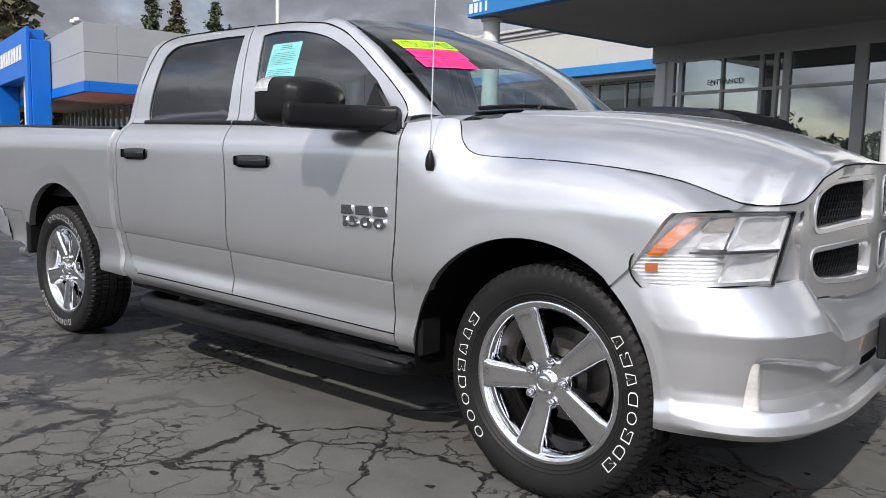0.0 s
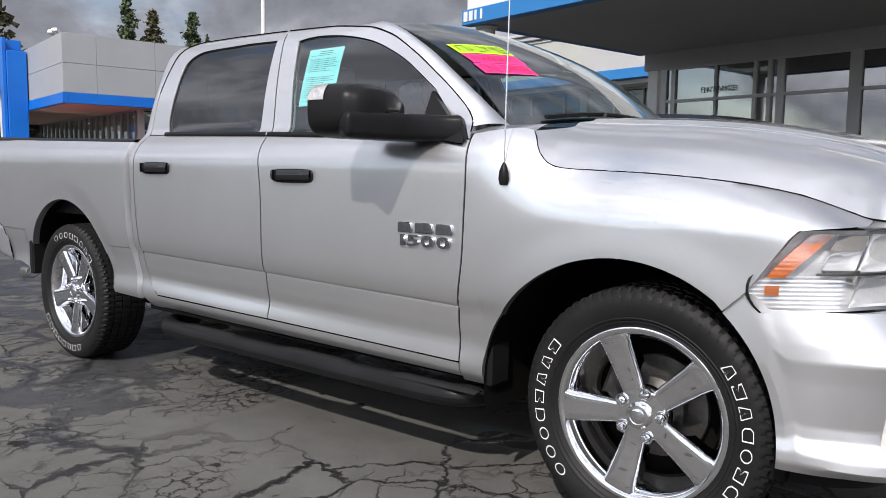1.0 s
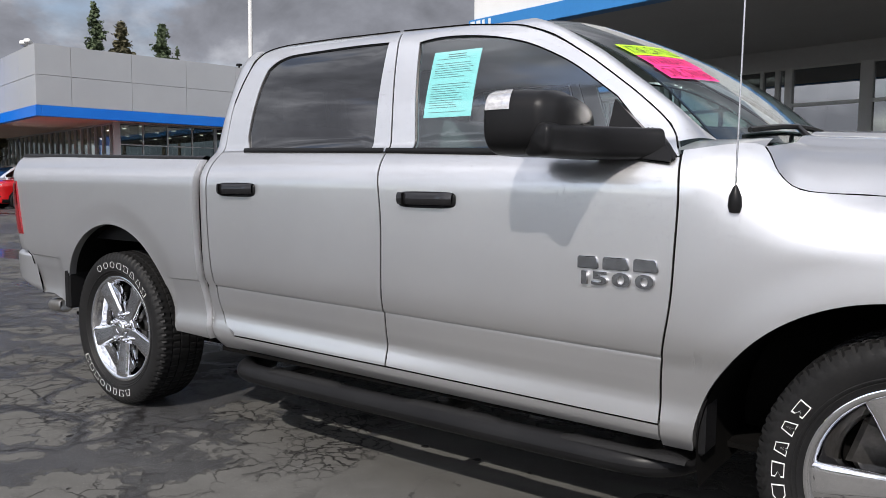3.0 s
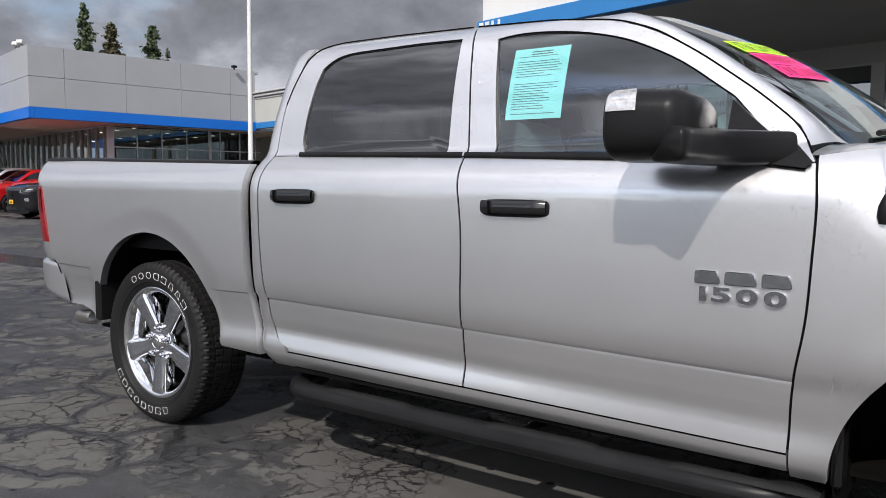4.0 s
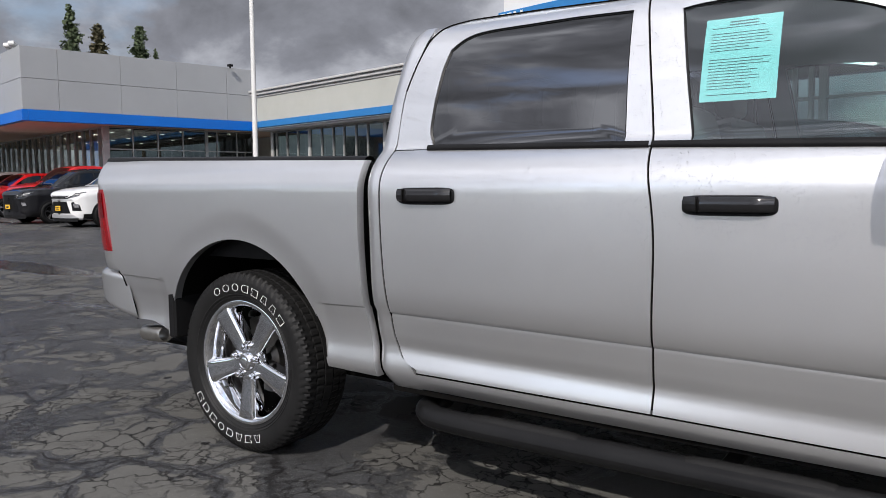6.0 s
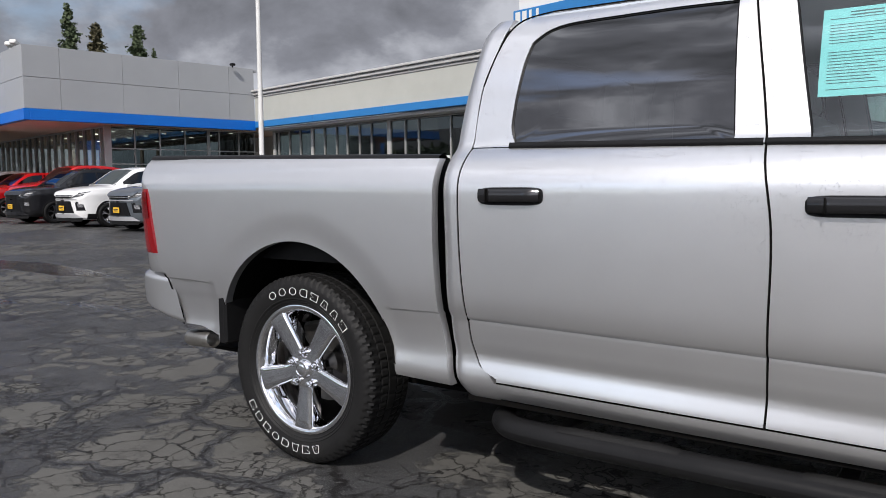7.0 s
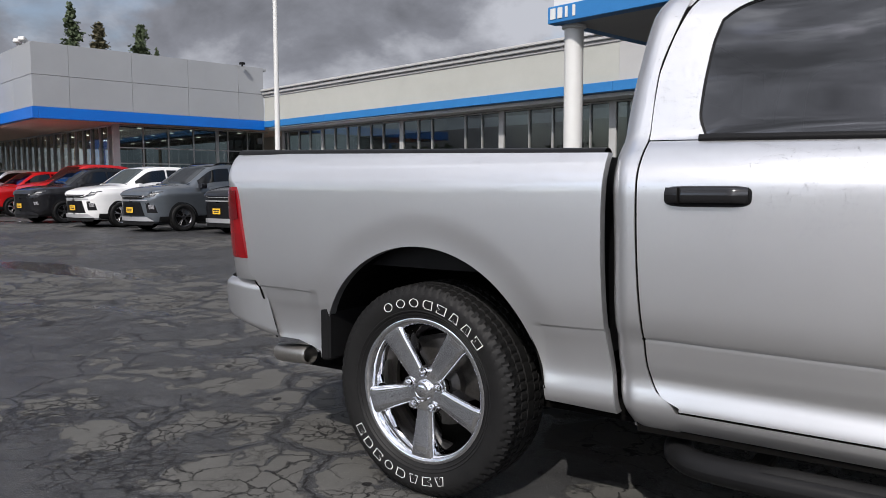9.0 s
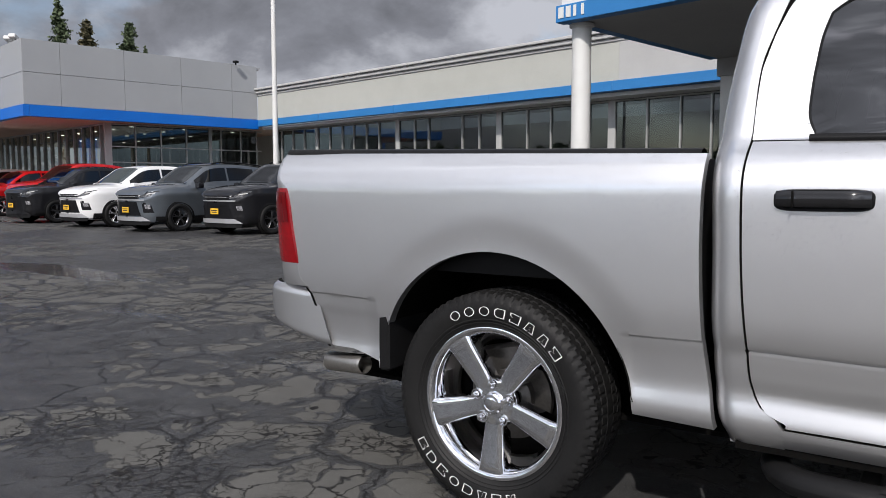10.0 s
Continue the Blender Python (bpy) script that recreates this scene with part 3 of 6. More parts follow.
REAR_OUT = [[(-2.722, 1.306), (-2.720, 1.40), (-2.711, 1.52), (-2.684, 1.62), (-2.645, 1.715)], [(-2.645, 1.715), (-2.60, 1.760), (-2.50, 1.776), (-2.2, 1.775), (-1.8225, 1.764)],
            [(-1.8225, 1.764), (-1.774, 1.466), (-1.7515, 1.289)], [(-1.7515, 1.289), (-2.722, 1.306)]]
REAR_IN = [[(-2.56, 1.316), (-2.583, 1.365), (-2.577, 1.47), (-2.562, 1.60), (-2.542, 1.665)], [(-2.542, 1.665), (-2.50, 1.705), (-2.42, 1.722), (-2.05, 1.727), (-1.862, 1.722)],
           [(-1.862, 1.722), (-1.837, 1.300)], [(-1.837, 1.300), (-2.56, 1.316)]]
FRONT_OUT = [[(-1.7445, 1.289), (-1.767, 1.466), (-1.8155, 1.764)], [(-1.8155, 1.764), (-1.5, 1.750), (-1.256, 1.719), (-1.122, 1.670), (-.967, 1.574), (-.802, 1.454)],
             [(-.802, 1.454), (-.684, 1.354), (-.632, 1.255)], [(-.632, 1.255), (-1.7445, 1.289)]]
FRONT_IN = [[(-1.635, 1.296), (-1.704, 1.705)], [(-1.704, 1.705), (-1.69, 1.7165), (-1.54, 1.716), (-1.376, 1.697), (-1.214, 1.657), (-1.035, 1.572), (-.862, 1.447)],
            [(-.862, 1.447), (-.75, 1.322), (-.71, 1.272)], [(-.71, 1.272), (-1.635, 1.296)]]


def door_panel(sd, left, right, bottom):
    def f(a, b):
        xm = left(0.9) + (right(0.9) - left(0.9)) * a
        zc = crease_z(xm)
        z = lerp(b, [0, .44, .48, 1], [bottom(xm), zc - .010, zc + .010, belt(xm)])
        x0, x1 = left(z) + GAP, right(z) - GAP
        x = x0 + (x1 - x0) * a
        return (x, sd * section(z, x), z)
    return f


door_bottom = lambda x: lerp(x, [-2.6, -1.7, -.67], [.494, .486, .468])


def handle(sd, x0, x1, z0, z1, parent):
    """A strap handle over its black cup."""
    w = section((z0 + z1) / 2)
    b = bmesh.new()
    def cup(a, c):
        t = 2 * math.pi * a
        ct, st = math.cos(t), math.sin(t)
        k = 1 - c
        return ((x0 + x1) / 2 + (x1 - x0) / 2 * k * math.copysign(abs(ct) ** .36, ct), sd * (w + lerp(c, [0, .06, .14, .3, 1], [-.004, .005, .006, .001, 0])), (z0 + z1) / 2 + (z1 - z0) / 2 * k * math.copysign(abs(st) ** .5, st))
    sheet(b, cup, 48, 12)
    bmesh.ops.remove_doubles(b, verts=b.verts, dist=1e-5)
    h = part("door_handle", b, black_plastic, parent, "black door handle")
    b = bmesh.new()
    n = 16

    def bar(a, c):
        x = x0 + 0.012 + (x1 - x0 - 0.024) * a
        lift = 0.010 + 0.020 * min(1, 6 * a, 6 * (1 - a))
        ang = 2 * math.pi * c
        return (x, sd * (w + lift * 0.8 + 0.010 * math.cos(ang)), (z0 + z1) / 2 + 0.004 + (z1 - z0) * 0.36 * math.sin(ang))
    sheet(b, bar, n, 14)
    part("grip", b, gloss_black, h)
    b = bmesh.new()
    xk = x0 + 0.055
    box(b, (xk, min(sd * (w + 0.02), sd * (w + 0.043)), z0 + 0.012), (xk + 0.003, max(sd * (w + 0.02), sd * (w + 0.043)), z1 - 0.006))
    part("key_cover_line", b, liner, h)


for sd in (-1, 1):
    # rear door
    b = bmesh.new()
    sheet(b, door_panel(sd, door_rear, seam_b, door_bottom), 30, 100)
    rear_door = part("rear_door", rim_in(b, (0, -sd * 0.03, 0)), silver, truck)
    o_r, i_r = loop(REAR_OUT), loop(REAR_IN)
    part("window_frame", rim_in(ring_panel(sd, o_r, i_r), (0, -sd * 0.022, 0)), silver, rear_door)
    part("window_glass", pane_from(sd, inset_loop(i_r, -0.008), -0.009), glass_privacy, rear_door, "dark privacy-tinted glass")
    part("window_seal", ring_panel(sd, inset_loop(i_r, -0.001), inset_loop(i_r, 0.006), -0.004, -0.008, 1), black_plastic, rear_door, "black rubber window seal")
    handle(sd, -2.647, -2.395, 1.106, 1.168, rear_door)
    # front door
    b = bmesh.new()
    sheet(b, door_panel(sd, seam_b, seam_f, door_bottom), 30, 100)
    front_door = part("front_door", rim_in(b, (0, -sd * 0.03, 0)), silver, truck)
    o_f, i_f = loop(FRONT_OUT), loop(FRONT_IN)
    part("window_frame", rim_in(ring_panel(sd, o_f, i_f), (0, -sd * 0.022, 0)), silver, front_door)
    part("window_glass", pane_from(sd, inset_loop(i_f, -0.008), -0.009), glass_clear, front_door, "lightly green-tinted window glass")
    part("window_seal", ring_panel(sd, inset_loop(i_f, -0.001), inset_loop(i_f, 0.006), -0.004, -0.008, 1), black_plastic, front_door, "black rubber window seal")
    handle(sd, -1.636, -1.372, 1.084, 1.144, front_door)
    # belt mouldings at the foot of the windows
    for d, x0, x1 in ((rear_door, -2.572, -1.752), (front_door, -1.744, -.70)):
        b = bmesh.new()
        sheet(b, lambda a, c: (x0 + (x1 - x0) * a, sd * (section(belt(x0 + (x1 - x0) * a)) + 0.007 * math.sin(math.pi * c)), belt(x0 + (x1 - x0) * a) - 0.006 + 0.024 * c), 24, 6)
        part("belt_moulding", b, black_plastic, d, "black rubber belt moulding")
    # black strips in the gaps round the doors, put there as their shade
    for f, zlo, zhi in ((door_rear, .51, 1.72), (seam_b, .497, 1.76), (seam_f, .478, 1.262)):
        b = bmesh.new()
        sheet(b, lambda a, c: (lambda z: (f(z) + .006 * (2 * c - 1), sd * (section(z, f(z)) - .0045), z))(zlo + (zhi - zlo) * a), 60, 1)
        part("door_gap_shade", b, liner, truck)
    b = bmesh.new()
    sheet(b, lambda a, c: (lambda x: (x, sd * (section(door_bottom(x) - .004, x) - .004), door_bottom(x) - .004 + .006 * (2 * c - 1)))(-2.60 + 1.93 * a), 40, 1)
    part("sill_gap_shade", b, liner, truck)
    # rear cab corner, rounding into the back of the cab
    b = bmesh.new()

    def corner(a, c):
        z = .405 + 1.36 * c
        x1, x0 = door_rear(max(z, .505)) - GAP, cab_rear(z) - .045 - .028 * (1 - step(.42, .75, z))
        w = section(z, -2.62)
        rx, rw = .075, .11
        if a < 0.2:
            return (x0, sd * (.60 + (w - rw - .60) * a * 5), z)
        if a < 0.7:
            t = (a - .2) * math.pi
            return (x0 + rx * (1 - math.cos(t)), sd * (w - rw * (1 - math.sin(t))), z)
        return (x0 + rx + (x1 - x0 - rx) * (a - 0.7) / .3, sd * w, z)
    sheet(b, corner, 20, 50)
    part("cab_corner", rim_in(b, (0, -sd * 0.03, 0)), silver, truck)
    # rocker panel under the doors
    b = bmesh.new()

    def rocker(a, c):
        x = -2.603 + 1.933 * a
        z = lerp(x, [-2.7, -.68], [.425, .412]) + (door_bottom(x) - GAP * 2 - lerp(x, [-2.7, -.68], [.425, .412])) * c
        return (x, sd * section(z, x), z)
    sheet(b, rocker, 30, 14)
    part("rocker_panel", rim_in(b, (0, -sd * 0.05, 0)), silver, truck)

    # bed side with its wheel arch
    AX, AZ, RX, RZ = -3.545, .44, .50, .51
    bed_top = lambda x: lerp(x, [-4.56, -2.84], [1.308, 1.270])
    bed_back = smooth_curve([.50, .535, .70, .76, .80, .862, 1.0, 1.165, 1.20, 1.26, 1.31], [-4.285, -4.297, -4.36, -4.383, -4.425, -4.438, -4.462, -4.492, -4.53, -4.55, -4.545])
    bed_front = smooth_curve([.44, .60, .728, 1.01, 1.27], [-2.795, -2.817, -2.831, -2.842, -2.836])

    def bed_low(x):
        if AX - RX < x < AX + RX:
            return AZ + RZ * math.sqrt(max(0.0, 1 - ((x - AX) / RX) ** 2))
        return lerp(x, [-4.3, -4.05, -3.04, -2.8], [.535, .505, .458, .447])

    bed_level = smooth_curve([.44, .47, .50, .53, .56, .60, .66, .70, .80, .95, 1.08, 1.12, 1.16, 1.18, 1.20, 1.22, 1.24, 1.26, 1.29, 1.31], [.946, .963, .967, .963, .9585, .9595, .968, .977, .990, .996, .998, .9978, .9968, .9945, .9890, .981, .972, .959, .938, .915])

    def bed_w(x, z):
        w = bed_level(z)
        # the crease only shows near the ends of the panel
        end = max(1 - step(-4.10, -4.04, x), step(-3.10, -3.035, x))
        zc = lerp(x, [-4.35, -4.05, -3.07, -2.83], [.747, .741, .712, .718])
        w += end * (-0.008 * (1 - step(zc - .004, zc + .004, z)))
        r = math.hypot((x - AX) / RX, (z - AZ) / RZ)
        return w - 0.007 * (1 - step(1.02, 1.26, r)) * step(.44, .75, z)

    xs = [-4.54 + 0.49 * k / 14 for k in range(15)]
    xs += [AX - RX * math.cos(math.pi * k / 44) for k in range(45)]
    xs += [-3.04 + 0.19 * k / 12 for k in range(13)]
    b = bmesh.new()
    NZ = 70
    cols = []
    for x in xs:
        col_v = []
        z0, z1 = bed_low(x), bed_top(x)
        for k in range(NZ + 1):
            zc = lerp(x, [-4.35, -4.05, -3.07, -2.83], [.747, .741, .712, .718])
            zl, zh = max(z0 + .02, zc - .004), max(z0 + .028, zc + .004)
            z = z0 + (zl - z0) * k / 24 if k <= 24 else zh + (z1 - zh) * (k - 25) / (NZ - 25)
            xx = x
            if x < -4.06:
                lo = bed_back(z)
                xx = lo + (x + 4.54) / 0.48 * (-4.06 - lo)
            if x > -3.03:
                hi = bed_front(z)
                xx = -3.03 + (x + 3.03) / 0.18 * (hi + 3.03)
            col_v.append(b.verts.new((xx, sd * bed_w(xx, z), z)))
        cols.append(col_v)
    for p, q in zip(cols, cols[1:]):
        for k in range(NZ):
            b.faces.new((p[k], q[k], q[k + 1], p[k + 1]))
    bmesh.ops.remove_doubles(b, verts=b.verts, dist=1e-5)
    bed_side = part("bed_side", rim_in(b, (0, -sd * 0.035, 0)), silver, truck)
    # black strip as the shade between bed side and bumper
    b = bmesh.new()
    sheet(b, lambda a, c: (lambda z: (bed_back(z) - .001 - .013 * c, sd * (bed_w(bed_back(z), z) + .0015), z))(.53 + .235 * a), 20, 1)
    part("bumper_gap", b, liner, bed_side)
    # rounded rear corner behind the lamp
    b = bmesh.new()

    def back_corner(a, c):
        z = .77 + .535 * c
        x0 = bed_back(z) - 0.001
        w = bed_w(x0, z)
        t = a * math.pi / 2
        return (x0 - (4.598 + x0) * math.sin(t) * 1.0, sd * (w - 0.10 * (1 - math.cos(t))), z)
    sheet(b, back_corner, 12, 24)
    part("bed_corner", rim_in(b, (0, -sd * 0.03, 0)), silver, bed_side)
    b = bmesh.new()

    def rail(a, c):
        x = -4.55 + 1.69 * a
        t = math.pi * c
        return (x, sd * (0.895 + 0.032 * math.cos(t)), bed_top(x) - 0.004 + 0.022 * math.sin(t))
    sheet(b, rail, 20, 10)
    part("rail_cap", b, black_plastic, bed_side, "black plastic bed rail cap")
    # tail lamp, wrapped round the corner
    b = bmesh.new()

    def lamp(a, c):
        z = .862 + .303 * c
        x0 = bed_back(z) + 0.004
        w = bed_w(x0, z) + 0.008 - 0.006 * (2 * c - 1) ** 4
        t = a * math.pi / 2
        return (x0 - (4.602 + x0) * math.sin(t), sd * (w - 0.10 * (1 - math.cos(t))), z)
    sheet(b, lamp, 14, 16)
    tail = part("tail_lamp", rim_in(b, (0.012, -sd * 0.02, 0)), Mat("red_lens", (0.3, 0.003, 0.005), 0.2, Coat_Weight=0.25).vary((0.13, 0.001, 0.003), (0.24, 0.002, 0.005), 14.0, 60.0), truck, "red tail lamp with a clear reversing lens")
    b = bmesh.new()
    sheet(b, lambda a, c: tuple(Vector(lamp(0.04 + 0.92 * a, 0.55 + 0.40 * c)) + Vector((-0.002, sd * 0.003, 0))), 8, 6)
    part("inner_band", b, Mat("dark_red_lens", (0.10, 0.001, 0.003), 0.15, Coat_Weight=0.3), tail)
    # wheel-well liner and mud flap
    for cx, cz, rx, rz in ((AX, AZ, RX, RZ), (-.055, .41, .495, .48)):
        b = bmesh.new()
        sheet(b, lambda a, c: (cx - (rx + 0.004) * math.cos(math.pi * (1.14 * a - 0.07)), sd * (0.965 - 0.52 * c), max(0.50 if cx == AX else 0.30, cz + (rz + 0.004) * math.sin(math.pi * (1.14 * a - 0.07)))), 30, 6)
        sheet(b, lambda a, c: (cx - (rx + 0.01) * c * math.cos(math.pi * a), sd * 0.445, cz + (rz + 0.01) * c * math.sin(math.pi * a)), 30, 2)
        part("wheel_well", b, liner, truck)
    b = bmesh.new()
    box(b, (-4.050, min(sd * 0.70, sd * 0.966), 0.468), (-3.998, max(sd * 0.70, sd * 0.966), 0.69), 0.010)
    part("mud_flap", b, black_plastic, truck, "black rubber mud flap")
    b = bmesh.new()
    box(b, (-.562, min(sd * 0.83, sd * 0.950), 0.39), (-.535, max(sd * 0.83, sd * 0.950), 0.62), 0.01)
    part("mud_flap", b, black_plastic, truck, "black rubber mud flap")

    # front fender
    fx = [-.63, -.5, -.43, -.405, -.375, -.34, -.294, 0, .23, .42, .581]
    f_top = smooth_curve(fx, [1.272, 1.288, 1.287, 1.262, 1.212, 1.175, 1.157, 1.142, 1.122, 1.088, 1.027])
    f_wt = smooth_curve([-.63, -.294, 0, .23, .42, .581], [.90, .90, .912, .90, .875, .839])
    f_ref = smooth_curve([-.63, -.418, -.294, 0, .23, .42, .581], [1.25, 1.20, 1.16, 1.142, 1.122, 1.088, 1.027])
    FX, FZ, FRX, FRZ = -.055, .41, .495, .48

    def fen_low(x):
        if x < FX - FRX:
            return .395
        if x < .262:
            return FZ + FRZ * math.sqrt(max(0.0, 1 - ((x - FX) / FRX) ** 2))
        return lerp(x, [.262, .325, .437, .5, .581], [.772, .835, 1.001, 1.008, 1.016])

    def fen_w(x, z):
        k = max(0.0, (z - .97) / max(.04, f_ref(x) - .97))
        w2 = 1.0 - (1.0 - f_wt(x)) * k ** 2.4
        if z < .8:
            w2 = 1.0 - 0.35 * (0.8 - z) ** 2
        f = step(-.62, -.10, x)
        w = section(z, x) * (1 - f) + w2 * f
        r = math.hypot((x - FX) / FRX, (z - FZ) / FRZ)
        return w + 0.004 * (1 - step(1.02, 1.25, r)) * step(.40, .55, z) - 0.05 * step(.35, .7, x) ** 2

    xs = [-.63 + 0.075 * k / 6 for k in range(7)]
    a1 = math.acos((FX - .262) / FRX)
    xs += [FX - FRX * math.cos(a1 * k / 40) for k in range(41)]
    xs += [.262 + (.581 - .262) * k / 16 for k in range(1, 17)]
    b = bmesh.new()
    cols = []
    for x in xs:
        z0, z1 = fen_low(x), f_top(x)
        col_v = []
        for k in range(41):
            z = z0 + (z1 - z0) * k / 40
            xx = x
            if x < -.45:
                lo = seam_f(z) + GAP
                xx = lo + (x + .63) / .18 * (-.45 - lo)
            col_v.append(b.verts.new((xx, sd * fen_w(xx, z), z)))
        cols.append(col_v)
    for p, q in zip(cols, cols[1:]):
        for k in range(40):
            b.faces.new((p[k], q[k], q[k + 1], p[k + 1]))
    bmesh.ops.remove_doubles(b, verts=b.verts, dist=1e-5)
    fender = part("fender", rim_in(b, (0, -sd * 0.03, 0)), silver, truck)
    b = bmesh.new()
    fen_edge = lambda x: (x, fen_w(x, f_top(x)), f_top(x))
    sheet(b, lambda a, c: (lambda e: (e[0] + .05 * c * (1 - a), sd * (e[1] + (.77 - e[1]) * c), e[2] + (1.310 - e[2]) * math.sin(math.pi / 2 * c)))(fen_edge(-.652 + .234 * a)), 14, 10)
    part("fender_top", b, silver, fender)

    # A-pillar between the door frame and the windscreen
    b = bmesh.new()
    door_line = resample([(-1.40, 1.742), (-1.256, 1.722), (-1.122, 1.673), (-.967, 1.577), (-.802, 1.457), (-.684, 1.357), (-.635, 1.27)], 28)
    glass_line = [(lerp(k / 27, [0, .15, 1], [-1.30, -1.215, -.575]), lerp(k / 27, [0, .15, 1], [.70, .713, .80]), lerp(k / 27, [0, .15, .5, 1], [1.748, 1.737, 1.585, 1.306])) for k in range(28)]

    def pillar(a, c):
        k = min(27, round(a * 27))
        (x0, z0), (x1, w1, z1) = door_line[k], glass_line[k]
        w0 = section(z0)
        bulge = 0.022 * math.sin(math.pi * c) * min(1, .12 + a * 4, .35 + (1 - a) * 5)
        return (x0 + (x1 - x0) * c + bulge * 0.6, sd * (w0 + (w1 - w0) * c + bulge * 0.5), z0 + (z1 - z0) * c + bulge)
    sheet(b, pillar, 27, 8)
    part("windscreen_pillar", b, silver, truck)

    # black rods stand for shade in the seam between door frames, pillar and roof
    for line in (FRONT_OUT[1] + FRONT_OUT[2][1:], REAR_OUT[0][2:] + REAR_OUT[1][1:]):
        b = bmesh.new()
        pts = [Vector((x, sd * (section(z) - .0005), z + .003)) for x, z in soften(resample(line, 60))]
        for p, q in zip(pts, pts[1:]):
            rod(b, p, q, .0028, seg=6, caps=False)
        bmesh.ops.remove_doubles(b, verts=b.verts, dist=.002)
        part("frame_gap_shade", b, liner, truck)

    # side mirror: a rounded head over a stout arm
    def squircle(t, n):
        ct, st = math.cos(t), math.sin(t)
        return math.copysign(abs(ct) ** (2 / n), ct), math.copysign(abs(st) ** (2 / n), st)

    def mirror_head(a, c, d=0.0):
        cy, cz = squircle(2 * math.pi * a, 3.4)
        x = lerp(c, [0, .12, .5, .75, .92, 1], [-1.072, -1.067, -.985, -.905, -.855, -.848])
        k = lerp(c, [0, .12, .35, .5, .75, .92, 1], [.94, .985, 1.0, .99, .92, .66, .0])
        drop = .020 * max(0.0, -cy) * max(0.0, cz)
        return (x + d * .3, sd * (1.155 + (.160 * k + d) * cy), 1.345 + (.095 * k + d) * cz - drop)
    b = bmesh.new()
    sheet(b, mirror_head, 56, 20)
    bmesh.ops.remove_doubles(b, verts=b.verts, dist=1e-4)
    mirror = part("side_mirror", b, black_plastic, truck, "black plastic tow mirror", 50)
    b = bmesh.new()
    ax = smooth_curve([0, .25, .6, .85, 1], [-.918, -.905, -.865, -.790, -.735])
    aw = smooth_curve([0, .25, .6, .85, 1], [1.305, 1.215, 1.06, .965, .925])

    def arm_f(a, c):
        cx, cz = squircle(2 * math.pi * c, 4.2)
        k = lerp(a, [0, .015, .05, .1, 1], [0, .75, .95, 1, 1])
        hh = lerp(a, [0, .5, .8, 1], [.046, .048, .048, .046])
        return (ax(a) + .072 * k * cx * .8, sd * (aw(a) + .072 * k * cx * .45), 1.292 + lerp(a, [0, 1], [0, .0]) + hh * k * cz)
    sheet(b, arm_f, 36, 36)
    bmesh.ops.remove_doubles(b, verts=b.verts, dist=1e-4)
    part("arm", b, black_plastic, mirror, "", 50)
    b = bmesh.new()
    pts = [(-.845, 1.258), (-.645, 1.232), (-.634, 1.252), (-.715, 1.335), (-.745, 1.346), (-.80, 1.325)]
    vs2 = [b.verts.new((x, sd * (section(z) + d), z)) for x, z in pts for d in (-0.012, 0.016)]
    bmesh.ops.convex_hull(b, input=vs2)
    bmesh.ops.bevel(b, geom=b.edges[:], offset=0.006, segments=2, affect="EDGES")
    part("mirror_base", b, black_plastic, mirror)
    b = bmesh.new()
    pts = [(-.865, 1.256), (-.866, 1.436), (-.752, 1.318), (-.66, 1.256)]
    vs2 = [b.verts.new((x, sd * (section(z) + d), z)) for x, z in pts for d in (-0.016, 0.009)]
    bmesh.ops.convex_hull(b, input=vs2)
    part("sail_panel", b, black_plastic, mirror, "black triangular panel in the window corner")
    b = bmesh.new()
    sheet(b, lambda a, c: mirror_head(.022 + .165 * a, .29 + .20 * (2 * c - 1) * math.sqrt(1 - .85 * a * a), .003), 16, 12)
    part("signal_lens", b, Mat("signal_lens", (0.75, 0.74, 0.72), 0.08, 0.6, Coat_Weight=1.0).vary((0.40, 0.39, 0.38), (0.85, 0.84, 0.82), 60.0, 220.0), mirror, "clear signal lens")
    b = bmesh.new()
    sheet(b, lambda a, c: (-1.0765, sd * (1.155 + .145 * c * squircle(2 * math.pi * a, 3.4)[0]), 1.345 + .085 * c * squircle(2 * math.pi * a, 3.4)[1]), 40, 2)
    part("mirror_glass", b, chrome, mirror)

    # running board: a bent oval tube with step pads
    b = bmesh.new()
    path = [(-2.655, .70, .33), (-2.64, .80, .335), (-2.60, .88, .338), (-2.50, .93, .34), (-2.2, .942, .34), (-1.5, .945, .34), (-.95, .942, .34), (-.74, .93, .34), (-.655, .88, .338), (-.615, .80, .335), (-.595, .70, .33)]
    px = smooth_curve(range(11), [p[0] for p in path])
    py = smooth_curve(range(11), [p[1] for p in path])

    def tube(a, c):
        k = a * 10
        x, w = px(k), py(k)
        dx, dw = px(min(10, k + .05)) - px(max(0, k - .05)), py(min(10, k + .05)) - py(max(0, k - .05))
        ln = math.hypot(dx, dw)
        t = 2 * math.pi * c
        r = 0.046 * math.cos(t)
        return (x - dw / ln * r, sd * (w + .012 + dx / ln * r), .332 + 0.041 * math.sin(t))
    sheet(b, tube, 60, 20)
    board = part("running_board", b, black_plastic, truck, "black tubular running board")
    for x0 in (-2.36, -1.62, -.98):
        b = bmesh.new()
        sheet(b, lambda a, c: (x0 + 0.40 * a, sd * (.954 - 0.034 + 0.062 * c), .332 + 0.0412 * math.sqrt(max(0.0, 1 - ((c - .55) * 1.35) ** 2)) + 0.0045 * min(1, 8 * a, 8 * (1 - a), 6 * c, 6 * (1 - c)) + (0.002 if int(a * 40) % 2 else 0)), 40, 8)
        part("step_pad", b, rubber, board)
